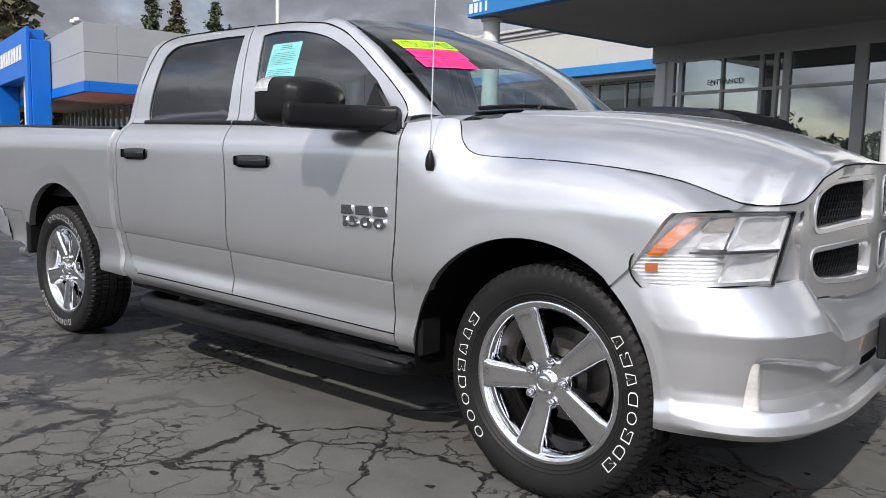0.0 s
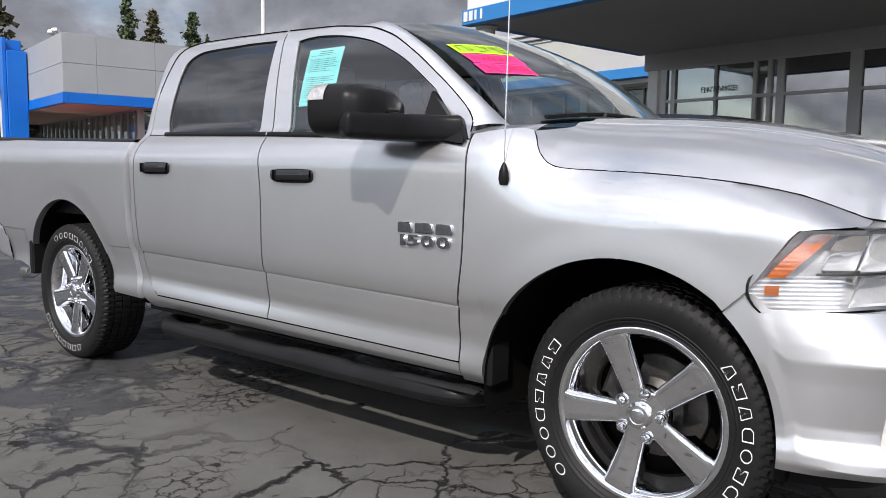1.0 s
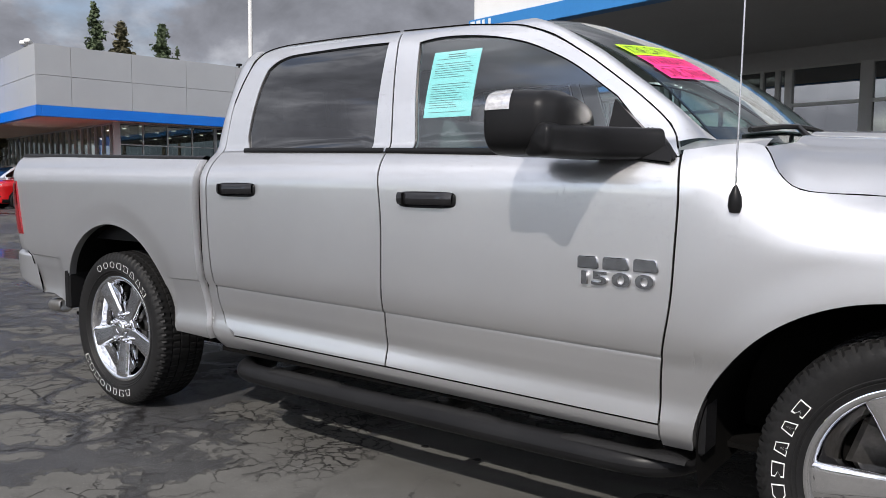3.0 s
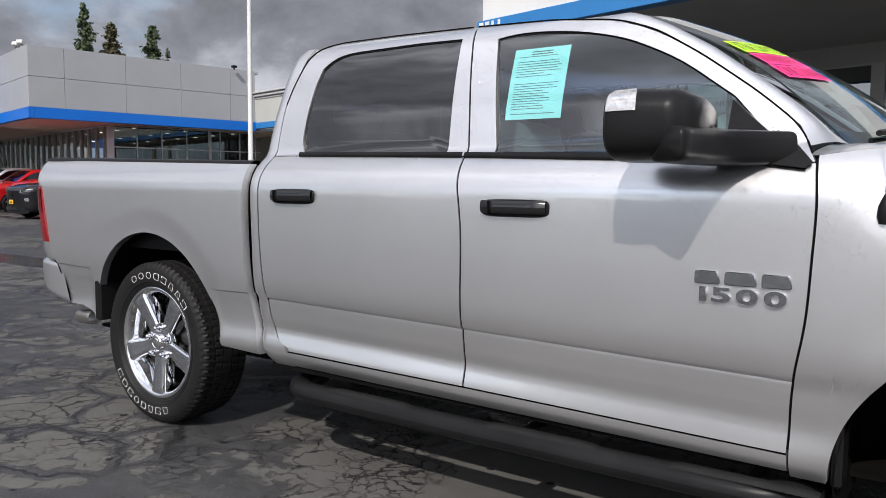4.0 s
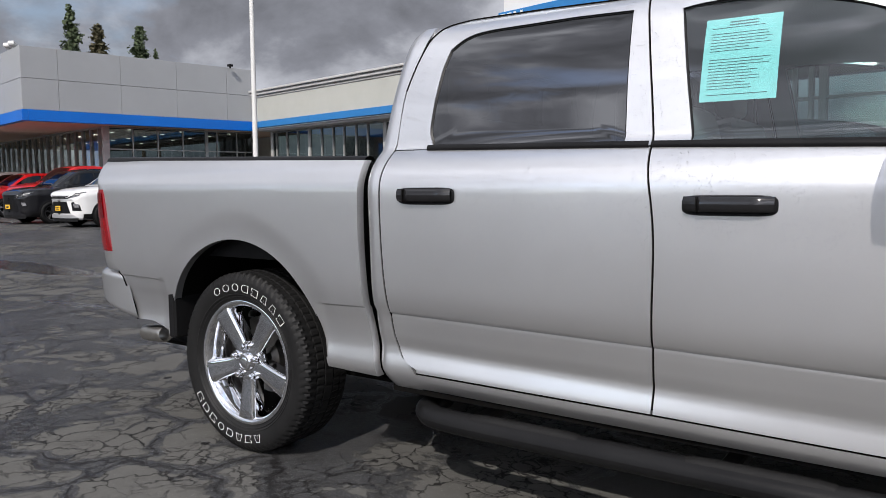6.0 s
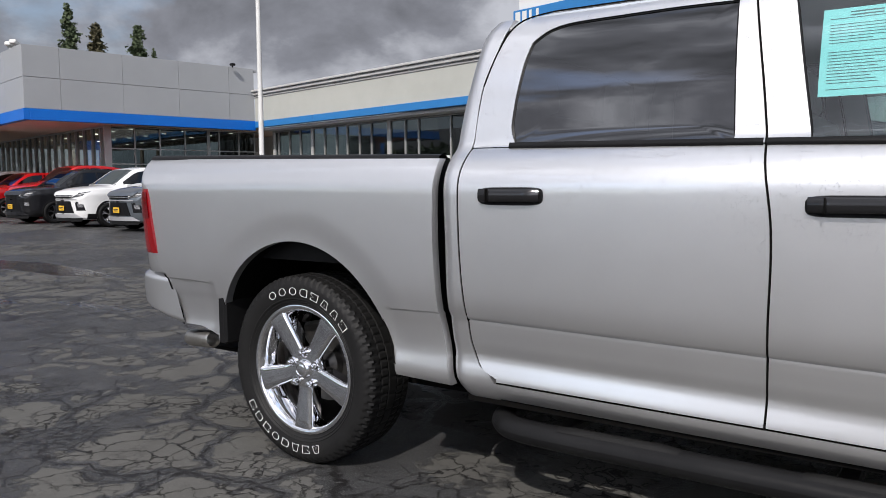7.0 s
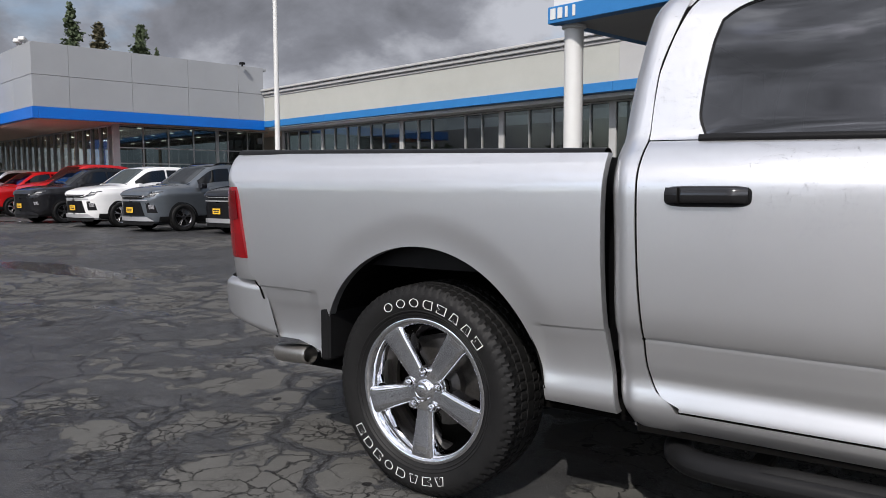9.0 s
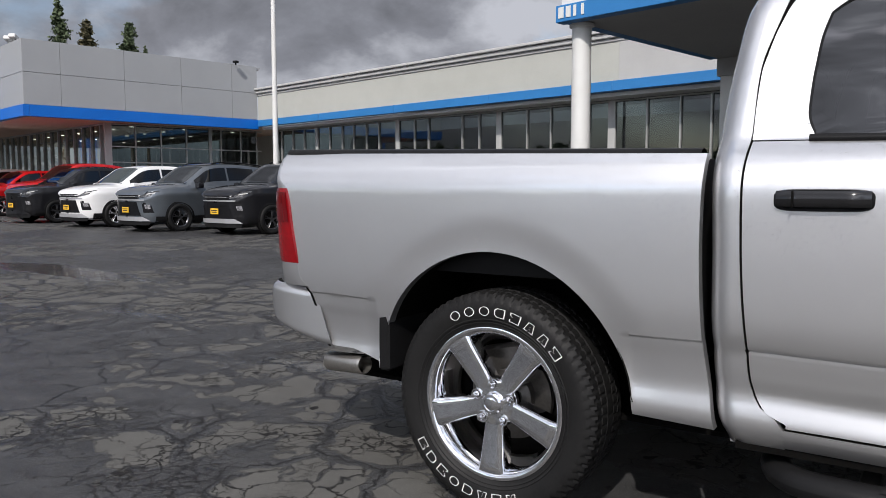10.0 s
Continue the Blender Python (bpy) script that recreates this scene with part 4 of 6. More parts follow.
    for x0 in (-2.42, -1.55, -.80):
        b = bmesh.new()
        box(b, (x0, min(sd * .70, sd * .90), .310), (x0 + .06, max(sd * .70, sd * .93), .345), 0.006)
        part("bracket", b, dark_metal, board)

    # head lamp
    top = lambda a: Vector((lerp(a, [0, .5, 1], [.441, .595, .712]), lerp(a, [0, .5, 1], [.950, .882, .765]), lerp(a, [0, 1], [1.000, 1.012])))
    bot = lambda a: Vector((lerp(a, [0, .5, 1], [.362, .545, .676]), lerp(a, [0, .5, 1], [.990, .925, .800]), lerp(a, [0, 1], [.778, .800])))

    def lamp_face(a, c, d=0.0):
        p = bot(a) * (1 - c) + top(a) * c
        k = (1 - a) ** 2.5 * 4 * c * (1 - c) * (1 - c * 0.55) * 1.3
        p += Vector((-0.062, 0.030, 0)) * k
        p += Vector((0.012, 0.016, 0)) * math.sin(math.pi * c) * math.sin(math.pi * a)
        p -= Vector((0.62, 0.78, 0)) * d
        return (p.x, sd * p.y, p.z)
    b = bmesh.new()

    def bowl(a, c):
        rib = 0.0004 * math.sin(c * 120) * (1 - step(.38, .44, c)) * (1 - step(.5, .6, a))
        return lamp_face(a, c, 0.026 + 0.03 * math.sin(math.pi * a) * math.sin(math.pi * c) + rib)
    sheet(b, bowl, 30, 90)
    head = part("head_lamp", b, lamp_bowl, truck, "head lamp with chrome reflectors and amber marker")
    b = bmesh.new()
    sheet(b, lambda a, c: lamp_face(0.075 + .155 * a * (0.55 + .45 * c) + .035 * c, .42 + .53 * c, 0.008 + 0.0006 * math.sin(c * 60)), 10, 24)
    part("amber_reflector", b, Mat("amber_lens", (0.6, 0.12, 0.006), 0.10, Coat_Weight=1.0).vary((0.16, 0.02, 0.001), (0.60, 0.15, 0.008), 40.0, 130.0, stretch=(1, 1, 2.5)), head, "amber side marker")
    b = bmesh.new()
    sheet(b, lambda a, c: lamp_face(0.085 + .07 * a, .20 + .12 * c, 0.014), 6, 6)
    part("marker_bulb", b, Mat("brown_lens", (0.35, 0.10, 0.03), 0.2, Coat_Weight=1.0), head)
    for a0, a1, c0, c1 in ((.52, .97, .50, .95), (.55, .97, .06, .44), (.32, .50, .52, .74)):
        b = bmesh.new()
        sheet(b, lambda a, c: lamp_face(a0 + (a1 - a0) * a, c0 + (c1 - c0) * c, 0.014 + 0.045 * (math.sin(math.pi * a) * math.sin(math.pi * c)) ** 0.5), 16, 16)
        part("reflector", b, lamp_bowl, head)
    for a0, a1, c0, c1 in ((.30, .50, .74, .93), (.36, .53, .47, .52), (.30, .96, .455, .485)):
        b = bmesh.new()
        sheet(b, lambda a, c: lamp_face(a0 + (a1 - a0) * a, c0 + (c1 - c0) * c, 0.010), 6, 3)
        part("lamp_shroud", b, dark_metal, head)
    b = bmesh.new()
    sheet(b, lamp_face, 20, 20)
    cov = part("lens_cover", b, glass_lamp, head, "clear lens")
    cov.visible_shadow = False
    b = bmesh.new()
    edge = [lamp_face(a / 20, 1.0) for a in range(21)] + [lamp_face(1, 1 - c / 12) for c in range(1, 13)] + [lamp_face(1 - a / 20, 0) for a in range(1, 21)] + [lamp_face(0, c / 12) for c in range(1, 12)]
    mid_p = sum((Vector(p) for p in edge), Vector()) / len(edge)
    rows2 = [[b.verts.new(Vector(p)) for p in edge], [b.verts.new(Vector(p) + (Vector(p) - mid_p).normalized() * 0.005 + Vector((-0.004, -sd * 0.005, 0))) for p in edge],
             [b.verts.new(Vector(p) + Vector((-0.05, -sd * 0.07, 0))) for p in edge]]
    for p, q in ((rows2[0], rows2[1]), (rows2[1], rows2[2])):
        for i in range(len(edge)):
            j = (i + 1) % len(edge)
            b.faces.new((p[i], p[j], q[j], q[i]))
    part("lamp_gasket", b, gloss_black, head)

# hood: crowned, with a raised centre
fx = [-.63, -.5, -.43, -.405, -.375, -.34, -.294, 0, .23, .42, .581, .66, .705, .735, .757]
h_edge_z = smooth_curve(fx, [1.28, 1.292, 1.290, 1.265, 1.215, 1.178, 1.160, 1.145, 1.125, 1.091, 1.031, 1.030, 1.045, 1.110, 1.150])
hood_w0 = fen_w(.56, f_top(.56)) - .006
h_edge_w = lambda x: fen_w(x, f_top(x)) - .006 if x < .56 else lerp(x, [.56, .60, .66, .705, .735, .757], [hood_w0, hood_w0 - .045, .75, .668, .595, .45])
h_mid = smooth_curve([-.42, -.3, 0, .25, .5, .65, .76], [1.335, 1.340, 1.326, 1.298, 1.243, 1.200, 1.160])


hood_rise = smooth_curve([0, .05, .12, .20, .32, .5, .7, 1], [0, .22, .46, .64, .79, .90, .96, 1])


def hood_pt(x, w):
    we, ze, zc = h_edge_w(x), h_edge_z(x), h_mid(x)
    r = min(1.0, abs(w) / we)
    z = ze + (zc - ze) * hood_rise(1 - r)
    bulge = lerp(x, [-.4, .3, .7], [.69, .63, .50])
    z += 0.014 * (1 - step(bulge - 0.018, bulge + 0.018, abs(w))) * (1 - step(.45, .74, x)) + 0.008 * (1 - step(bulge - .115, bulge - .085, abs(w))) * (1 - step(.40, .70, x))
    return z


b = bmesh.new()


def hood_f(a, c):
    s = 2 * c - 1
    x0 = -.418 + 0.10 * (1 - s * s)
    x = x0 + (.755 - x0) * (1 - (1 - a) ** 1.5)
    w = s * h_edge_w(x) if a < 1 else s * .45
    return (x, w, hood_pt(x, w))


sheet(b, hood_f, 70, 120)
part("hood", rim_in(b, (0, 0, -0.03)), silver, truck)

for sd in (-1, 1):
    # hood gap shade as black rods: along the fender, then over the grille
    b = bmesh.new()
    pts = [Vector((x, sd * (fen_w(x, f_top(x)) - .003), f_top(x) + .001)) for x in [-.418 + .99 * k / 60 for k in range(61)]]
    pts += [Vector((x + .002, sd * (h_edge_w(x) + .002), h_edge_z(x) - .002)) for x in (.60, .63, .66, .69, .705, .72, .735, .748, .757)]
    pts += [Vector((.760, sd * .45 * (1 - k / 8), hood_pt(.755, .45 * (1 - k / 8)) - .004)) for k in range(1, 9)]
    for p, q in zip(pts, pts[1:]):
        rod(b, p, q, .0028, seg=6, caps=False)
    bmesh.ops.remove_doubles(b, verts=b.verts, dist=.003)
    part("hood_gap_shade", b, liner, truck)

# roof
b = bmesh.new()


def roof_f(a, c):
    s = 2 * c - 1
    x0, x1 = -2.715, -1.235 + 0.075 * (1 - s * s)
    x = x0 + (x1 - x0) * a
    ze = lerp(x, [-2.715, -2.64, -2.5, -2.2, -1.8, -1.5, -1.24], [1.722, 1.765, 1.782, 1.782, 1.770, 1.757, 1.736])
    we = lerp(x, [-2.715, -1.5, -1.24], [.735, .74, .70])
    zc = ze + 0.045 * lerp(x, [-2.715, -2.45, -1.25], [.2, 1, .9])
    return (x, s * (we + .012), ze + (zc - ze) * (1 - abs(s) ** 3.5) - 0.014 * abs(s) ** 14)


sheet(b, roof_f, 40, 40)
part("roof", rim_in(b, (0, 0, -0.02)), silver, truck)

# windscreen with its black border, wipers and stickers


def screen(a, c, d=0.0):
    s = 2 * a - 1
    base = Vector((-.575 + .19 * (1 - s * s), s * .80, 1.305 + 0.01 * (1 - s * s)))
    head_p = Vector((-1.218 + .075 * (1 - s * s), s * .715, 1.742 + 0.04 * (1 - abs(s) ** 3)))
    p = base * (1 - c) + head_p * c
    p += Vector((0.035, 0, 0.04)) * math.sin(math.pi * c)
    n = Vector((0.56, 0, 0.83))
    return tuple(p + n * d)


b = bmesh.new()
sheet(b, screen, 30, 20)
wind = part("windscreen", b, glass_wind, truck, "lightly tinted windscreen with sale stickers")
for a0, a1, c0, c1 in ((0, 1, 0, .075), (0, 1, .965, 1), (0, .010, .04, .965), (.99, 1, .04, .965)):
    b = bmesh.new()
    sheet(b, lambda a, c: screen(a0 + (a1 - a0) * a, c0 + (c1 - c0) * c, -0.004), 24, 12)
    part("black_border", b, gloss_black, wind)
b = bmesh.new()
sheet(b, lambda a, c: (lerp(c, [0, 1], [-.58, -.41]) + .18 * (1 - (2 * a - 1) ** 2), (2 * a - 1) * lerp(c, [0, 1], [.79, .80]), 1.294 - 0.006 * c), 24, 4)
part("cowl", b, black_plastic, truck, "black plastic cowl")
for y0, y1 in ((-.62, .02), (.02, .62)):
    b = bmesh.new()
    pts = [Vector(screen((y0 + (y1 - y0) * k / 10) / 1.53 + .5, .040 + .030 * math.sin(math.pi * k / 10) + .015 * k / 10, 0.016)) for k in range(11)]
    for p, q in zip(pts, pts[1:]):
        rod(b, p, q, 0.009, seg=6)
    bmesh.ops.remove_doubles(b, verts=b.verts, dist=0.006)
    blade = part("wiper", b, black_plastic, truck, "black wiper arm and blade")
    b = bmesh.new()
    rod(b, pts[5], Vector((-.36, y0 + .1, 1.305)), 0.008, 0.012, 8)
    part("wiper_arm", b, black_plastic, blade)
sticker_y = Mat("lime_sticker", (0.50, 0.85, 0.01), 0.5).vary((0.46, 0.80, 0.01), (0.54, 0.9, 0.02), 9.0, 80.0)
sticker_p = Mat("pink_sticker", (0.95, 0.03, 0.24), 0.5).vary((0.90, 0.03, 0.2), (0.98, 0.05, 0.28), 9.0, 80.0)
ink = Mat("black_ink", (0.02, 0.02, 0.02), 0.6)
ink_grey = Mat("grey_ink", (0.07, 0.10, 0.10), 0.6)
ink_red = Mat("dark_red_ink", (0.25, 0.005, 0.05), 0.6)


def sticker(words, a0, a1, c0, c1, lean, material, ink_m, label):
    spot = lambda a, c, d: Vector(screen(a0 + (a1 - a0) * a + lean * (1 - c), c0 + (c1 - c0) * c, d))
    b = bmesh.new()
    sheet(b, lambda a, c: spot(a, c, 0.004), 10, 4)
    st = part("sale_sticker", b, material, wind, label)
    ob = lettering("sticker_words", words, 1.0, 0.0, ink_m, st, Matrix())
    me = ob.data
    x1 = max(q.co.x for q in me.vertices)
    for q in me.vertices:
        q.co = spot(.04 + .92 * q.co.x / x1, .12 + .78 * q.co.y / .72, 0.0055)
    return st


sticker("XTRA LOW MILES", .03, .215, .560, .662, .004, sticker_y, ink, "lime green sale sticker")
sticker("WARRANTY", .035, .21, .465, .553, .006, sticker_p, ink_red, "bright pink sale sticker")
sticker("ONE OWNER", .035, .205, .372, .460, .008, sticker_p, ink_red, "bright pink sale sticker")
# form taped inside the front passenger window, with lines too small to read
paper_m = Mat("teal_paper", (0.42, 0.80, 0.78), 0.8).vary((0.40, 0.77, 0.75), (0.45, 0.83, 0.81), 6.0, 60.0)
b = bmesh.new()
form = lambda a, c, d=0.0: (-1.632 + .212 * a, -(section(1.411 + .247 * c) - .021 + d), 1.411 + .247 * c)
sheet(b, form, 6, 8)
form_o = part("window_form", b, paper_m, truck, "pale teal printed form taped inside the window")
rnd = random.Random(5)
for k in range(26):
    if k in (3, 11, 12, 24):
        continue
    b = bmesh.new()
    c0 = .955 - .035 * k
    x0_, x1_ = (.32, .70) if k < 2 else (.09, .09 + rnd.uniform(.5, .82))
    sheet(b, lambda a, c: form(x0_ + (x1_ - x0_) * a, c0 - (.006 if k > 1 else .011) * c, .0012), 4, 1)
    part("print_line", b, ink_grey, form_o)

# grille with body-colour surround
grille_x = lambda w, z: .765 - .16 * w * w - .03 * max(0, z - 1.0)
b = bmesh.new()
g_out = [(s * w, z) for s, w, z in [(-1, .64, .79), (-1, .655, .92), (-1, .65, 1.03), (-1, .60, 1.10), (-1, .5, 1.138), (-1, .3, 1.152), (-1, .1, 1.158), (1, .1, 1.158), (1, .3, 1.152), (1, .5, 1.138), (1, .60, 1.10),
                                     (1, .65, 1.03), (1, .655, .92), (1, .64, .79), (1, .55, .735), (1, .3, .715), (1, .0, .71), (-1, .3, .715), (-1, .55, .735)]]


upper = lambda s: [(s * .075, .968), (s * .30, .962), (s * .57, .945), (s * .575, 1.02), (s * .545, 1.065), (s * .45, 1.095), (s * .25, 1.108), (s * .075, 1.112)]
lower = lambda s: [(s * .575, .885), (s * .30, .895), (s * .075, .90), (s * .075, .775), (s * .30, .778), (s * .50, .79), (s * .56, .812), (s * .58, .85)]
opens = [upper(-1), upper(1), lower(-1), lower(1)]
# the surround is a plate with four openings
bp = bmesh.new()
NW, NH = 96, 44
inside = lambda p, poly: sum((poly[i][1] > p[1]) != (poly[i - 1][1] > p[1]) and p[0] < (poly[i - 1][0] - poly[i][0]) * (p[1] - poly[i][1]) / (poly[i - 1][1] - poly[i][1]) + poly[i][0] for i in range(len(poly))) % 2
gv = {}
for i in range(NW):
    for j in range(NH):
        cell_c = (-.66 + 1.32 * (i + .5) / NW, .71 + .45 * (j + .5) / NH)
        if inside(cell_c, g_out) and not any(inside(cell_c, q) for q in opens):
            f4 = []
            for di, dj in ((0, 0), (1, 0), (1, 1), (0, 1)):
                key = (i + di, j + dj)
                if key not in gv:
                    w, z = -.66 + 1.32 * key[0] / NW, .71 + .45 * key[1] / NH
                    gv[key] = bp.verts.new((grille_x(w, z) + 0.014 * (1 - abs(w) / .66), w, z))
                f4.append(gv[key])
            bp.faces.new(f4)
for _ in range(6):
    bmesh.ops.smooth_vert(bp, verts=[q for q in bp.verts if q.is_boundary], factor=0.5, use_axis_x=False, use_axis_y=True, use_axis_z=True)
grille = part("grille", rim_in(bp, (-0.045, 0, 0), 0.006), silver, truck, "body-coloured grille surround with black mesh")
b = bmesh.new()
for s in (-1, 1):
    for z0, z1 in ((.945, 1.115), (.772, .902)):
        rows = int((z1 - z0) / 0.022)
        for r in range(rows + 1):
            for q in range(22):
                w = s * (.075 + .0245 * (q + (r % 2) / 2))
                z = z0 + r * 0.022
                if abs(w) > .60:
                    continue
                x = grille_x(w, z) - 0.022
                rod(b, (x, w - .009, z - .010), (x, w + .009, z + .010), 0.0028, seg=4, caps=False)
                rod(b, (x, w + .009, z - .010), (x, w - .009, z + .010), 0.0028, seg=4, caps=False)
part("mesh", b, black_plastic, grille, "black honeycomb mesh")
b = bmesh.new()
sheet(b, lambda a, c: (grille_x(-.60 + 1.20 * a, .9) - 0.045, -.60 + 1.20 * a, .73 + .37 * c), 20, 4)
part("backing", b, liner, grille)

for poly in opens:
    b = bmesh.new()
    pts = resample(poly + poly[:1], 72)
    for _ in range(3):
        pts = [((pts[i - 1][0] + 2 * pts[i][0] + pts[(i + 1) % 72][0]) / 4, (pts[i - 1][1] + 2 * pts[i][1] + pts[(i + 1) % 72][1]) / 4) for i in range(72)]
    rings = []
    for d, dx in ((-.013, .000), (-.010, .004), (.003, .003), (.008, -.004), (.009, -.05)):
        rings.append([b.verts.new((grille_x(w, z) + .014 * (1 - abs(w) / .66) + dx, w, z)) for w, z in inset_loop(pts, d)])
    for p, q in zip(rings, rings[1:]):
        for i in range(72):
            b.faces.new((p[i], p[(i + 1) % 72], q[(i + 1) % 72], q[i]))
    part("grille_trim", b, silver, grille)

for s in (-1, 1):
    b = bmesh.new()
    sheet(b, lambda a, c: (.712 - .10 * a - .02 * a * a, s * (.60 + .17 * a), .745 + (.300 - .05 * a) * c), 8, 16)
    part("lamp_side_panel", b, silver, grille)
# front bumper
NB = 4.5


def bumper_pt(th, v):
    """th: 0 at the side, 1 at the middle; v: 0 at the lower lip, 1 at the top."""
    z_top = lerp(th, [0, .018, .034, .12, .48, .70, .80, 1], [.764, .826, .788, .790, .798, .802, .735, .715])
    z = .362 + (z_top - .362) * v
    arch = FX + FRX * math.sqrt(max(0.0, 1 - ((z - FZ) / FRZ) ** 2)) if z > FZ else FX + FRX
    t0 = math.asin(min(1.0, max(0.0, (arch + .004 - .2) / .655)) ** (NB / 2))
    t = t0 + (math.pi / 2 - t0) * th
    x, w = .2 + .655 * math.sin(t) ** (2 / NB), 1.0 * max(0.0, math.cos(t)) ** (2 / NB)
    ftop = lerp(th, [0, .22, .50, .70, .85, 1], [.012, .03, .085, .10, .10, .10])
    ins = lerp(v, [0, .06, .13, .22, .30, .58, .70, .80, .90, 1], [.03, .0, .004, .026, .03, .022, .016, .016 + .22 * ftop, .016 + .58 * ftop, .016 + ftop])
    ins *= lerp(th, [0, .15, 1], [.4, 1, 1])
    scoop = step(.315, .375, th) * (step(.20, .25, v) - step(.50 - .10 * step(.40, .8, th), .57 - .08 * step(.40, .8, th), v))
    ins += 0.038 * scoop
    return (x - ins * (x - .2) / .655, w - ins * w, z)


fog_lens = Mat("fog_lens", (0.62, 0.60, 0.56), 0.15, 0.3, Coat_Weight=1.0).vary((0.50, 0.48, 0.45), (0.75, 0.73, 0.70), 20.0, 90.0)
fog_pt = lambda a, c: bumper_pt(.252 + .075 * a + .028 * c, .215 + .315 * c * (1 - .25 * (2 * a - 1) ** 4))
FX, FZ, FRX, FRZ = -.055, .41, .495, .48
b = bmesh.new()
for sd in (-1, 1):
    sheet(b, lambda a, c: (lambda p: (p[0], sd * p[1], p[2]))(bumper_pt(a ** 1.9, c)), 90, 60)
bmesh.ops.remove_doubles(b, verts=b.verts, dist=1e-4)
bumper = part("front_bumper", rim_in(b, (-0.02, 0, 0)), silver, truck, "body-coloured front bumper")
b = bmesh.new()
for sd in (-1, 1):
    sheet(b, lambda a, c: (lambda p: (p[0] - .07 - .05 * (1 - c), sd * p[1] * .93, .30 + .09 * c))(bumper_pt(a, .02)), 40, 3)
part("air_dam", b, black_plastic, bumper, "black plastic air dam")
for sd in (-1, 1):
    b = bmesh.new()
    sheet(b, lambda a, c: (lambda p: (p[0] + .006, sd * p[1], p[2]))(fog_pt(a, c)), 8, 14)
    part("fog_lamp_cover", b, fog_lens, bumper, "pale upright fog lamp lens")
b = bmesh.new()
sheet(b, lambda a, c: (lambda p: (p[0] + .004, (2 * a - 1) * .45, p[2]))(bumper_pt(1 - .40 * abs(2 * a - 1), .27 + .17 * c)), 30, 6)
part("lower_intake", b, liner, bumper)
b = bmesh.new()
box(b, (.840, -.17, .50), (.872, .17, .64), 0.006)
plate = part("plate_bracket", b, black_plastic, bumper)
b = bmesh.new()
box(b, (.873, -.155, .505), (.878, .155, .635), 0.004)
part("dealer_plate", b, Mat("yellow_plate", (0.75, 0.45, 0.02), 0.4).vary((0.7, 0.4, 0.02), (0.8, 0.5, 0.03), 8.0, 60.0), bumper, "yellow plate")

# rear bumper, tailgate, exhaust
b = bmesh.new()


def rear_bumper_f(a, c):
    s = 2 * a - 1
    t = min(1.0, (1 - abs(s)) * 4)
    low = .53 + .085 * math.sin(t * math.pi / 2)
    z = low + (.765 - low) * c
    side = lerp(z, [.53, .765], [-4.280, -4.368])
    if t < 1:
        th = t * math.pi / 2
        x = side - (4.725 + side) * math.sin(th) ** .9
        w = .968 + .008 * math.sin(2 * th) - .187 * (1 - math.cos(th)) ** 1.2
    else:
        x, w = -4.725, .785 * abs(s) / .75
    return (x - .012 * math.sin(math.pi * c) * math.sin(t * math.pi / 2), math.copysign(w - .030 * max(0.0, (c - .82) / .18) ** 2 - .016 * max(0.0, (.12 - c) / .12) ** 2, s), z)


sheet(b, rear_bumper_f, 96, 30)
rb = part("rear_bumper", rim_in(b, (0, 0, -0.0), 0.0), silver, truck, "silver rear bumper with black step pad")
b = bmesh.new()
sheet(b, lambda a, c: (lambda p: (p[0] + (.02 + .16 * c), p[1] * (1 - .08 * c), .768 + .008 * math.sin(math.pi * c)))(rear_bumper_f(a, 1)), 60, 4)
part("step_pad", b, black_plastic, rb)
b = bmesh.new()
box(b, (-4.62, -.84, .77), (-4.58, .84, 1.315), 0.015, seg=3)
part("tailgate", b, silver, truck)
b = bmesh.new()
lathe(b, [(.030, 0), (.040, 0), (.041, .02), (.040, .23), (.034, .24), (.032, .02)], 24)
ex = part("exhaust_tip", b, Mat("steel_tip", (0.42, 0.40, 0.37), 0.3, 0.9).vary((0.34, 0.32, 0.29), (0.5, 0.48, 0.45), 18.0, 120.0), truck, "steel exhaust tip")
ex.matrix_basis = pose(-4.40, -.84, .435, 0, 0, -104) @ pose(0, 0, 0, 6, 0, 0)

# cargo bed, floor pan, cab interior
b = bmesh.new()
box(b, (-4.60, -.86, .86), (-2.90, .86, .90))
for s in (-1, 1):
    box(b, (-4.60, min(s * .86, s * .89), .86), (-2.90, max(s * .86, s * .89), 1.275))
box(b, (-2.915, -.89, .60), (-2.890, .89, 1.262))
part("bed_liner", b, black_plastic, truck)
# Plain boxes for floor and chassis, added to keep light out underneath.
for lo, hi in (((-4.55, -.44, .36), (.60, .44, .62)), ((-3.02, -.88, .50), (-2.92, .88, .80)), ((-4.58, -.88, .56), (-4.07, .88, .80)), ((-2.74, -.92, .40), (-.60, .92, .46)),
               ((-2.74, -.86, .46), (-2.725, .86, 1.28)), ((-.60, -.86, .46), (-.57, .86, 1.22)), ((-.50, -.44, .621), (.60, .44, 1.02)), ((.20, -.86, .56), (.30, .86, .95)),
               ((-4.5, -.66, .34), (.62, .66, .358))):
    part("underbody_blocker", box(bmesh.new(), lo, hi), liner, truck)
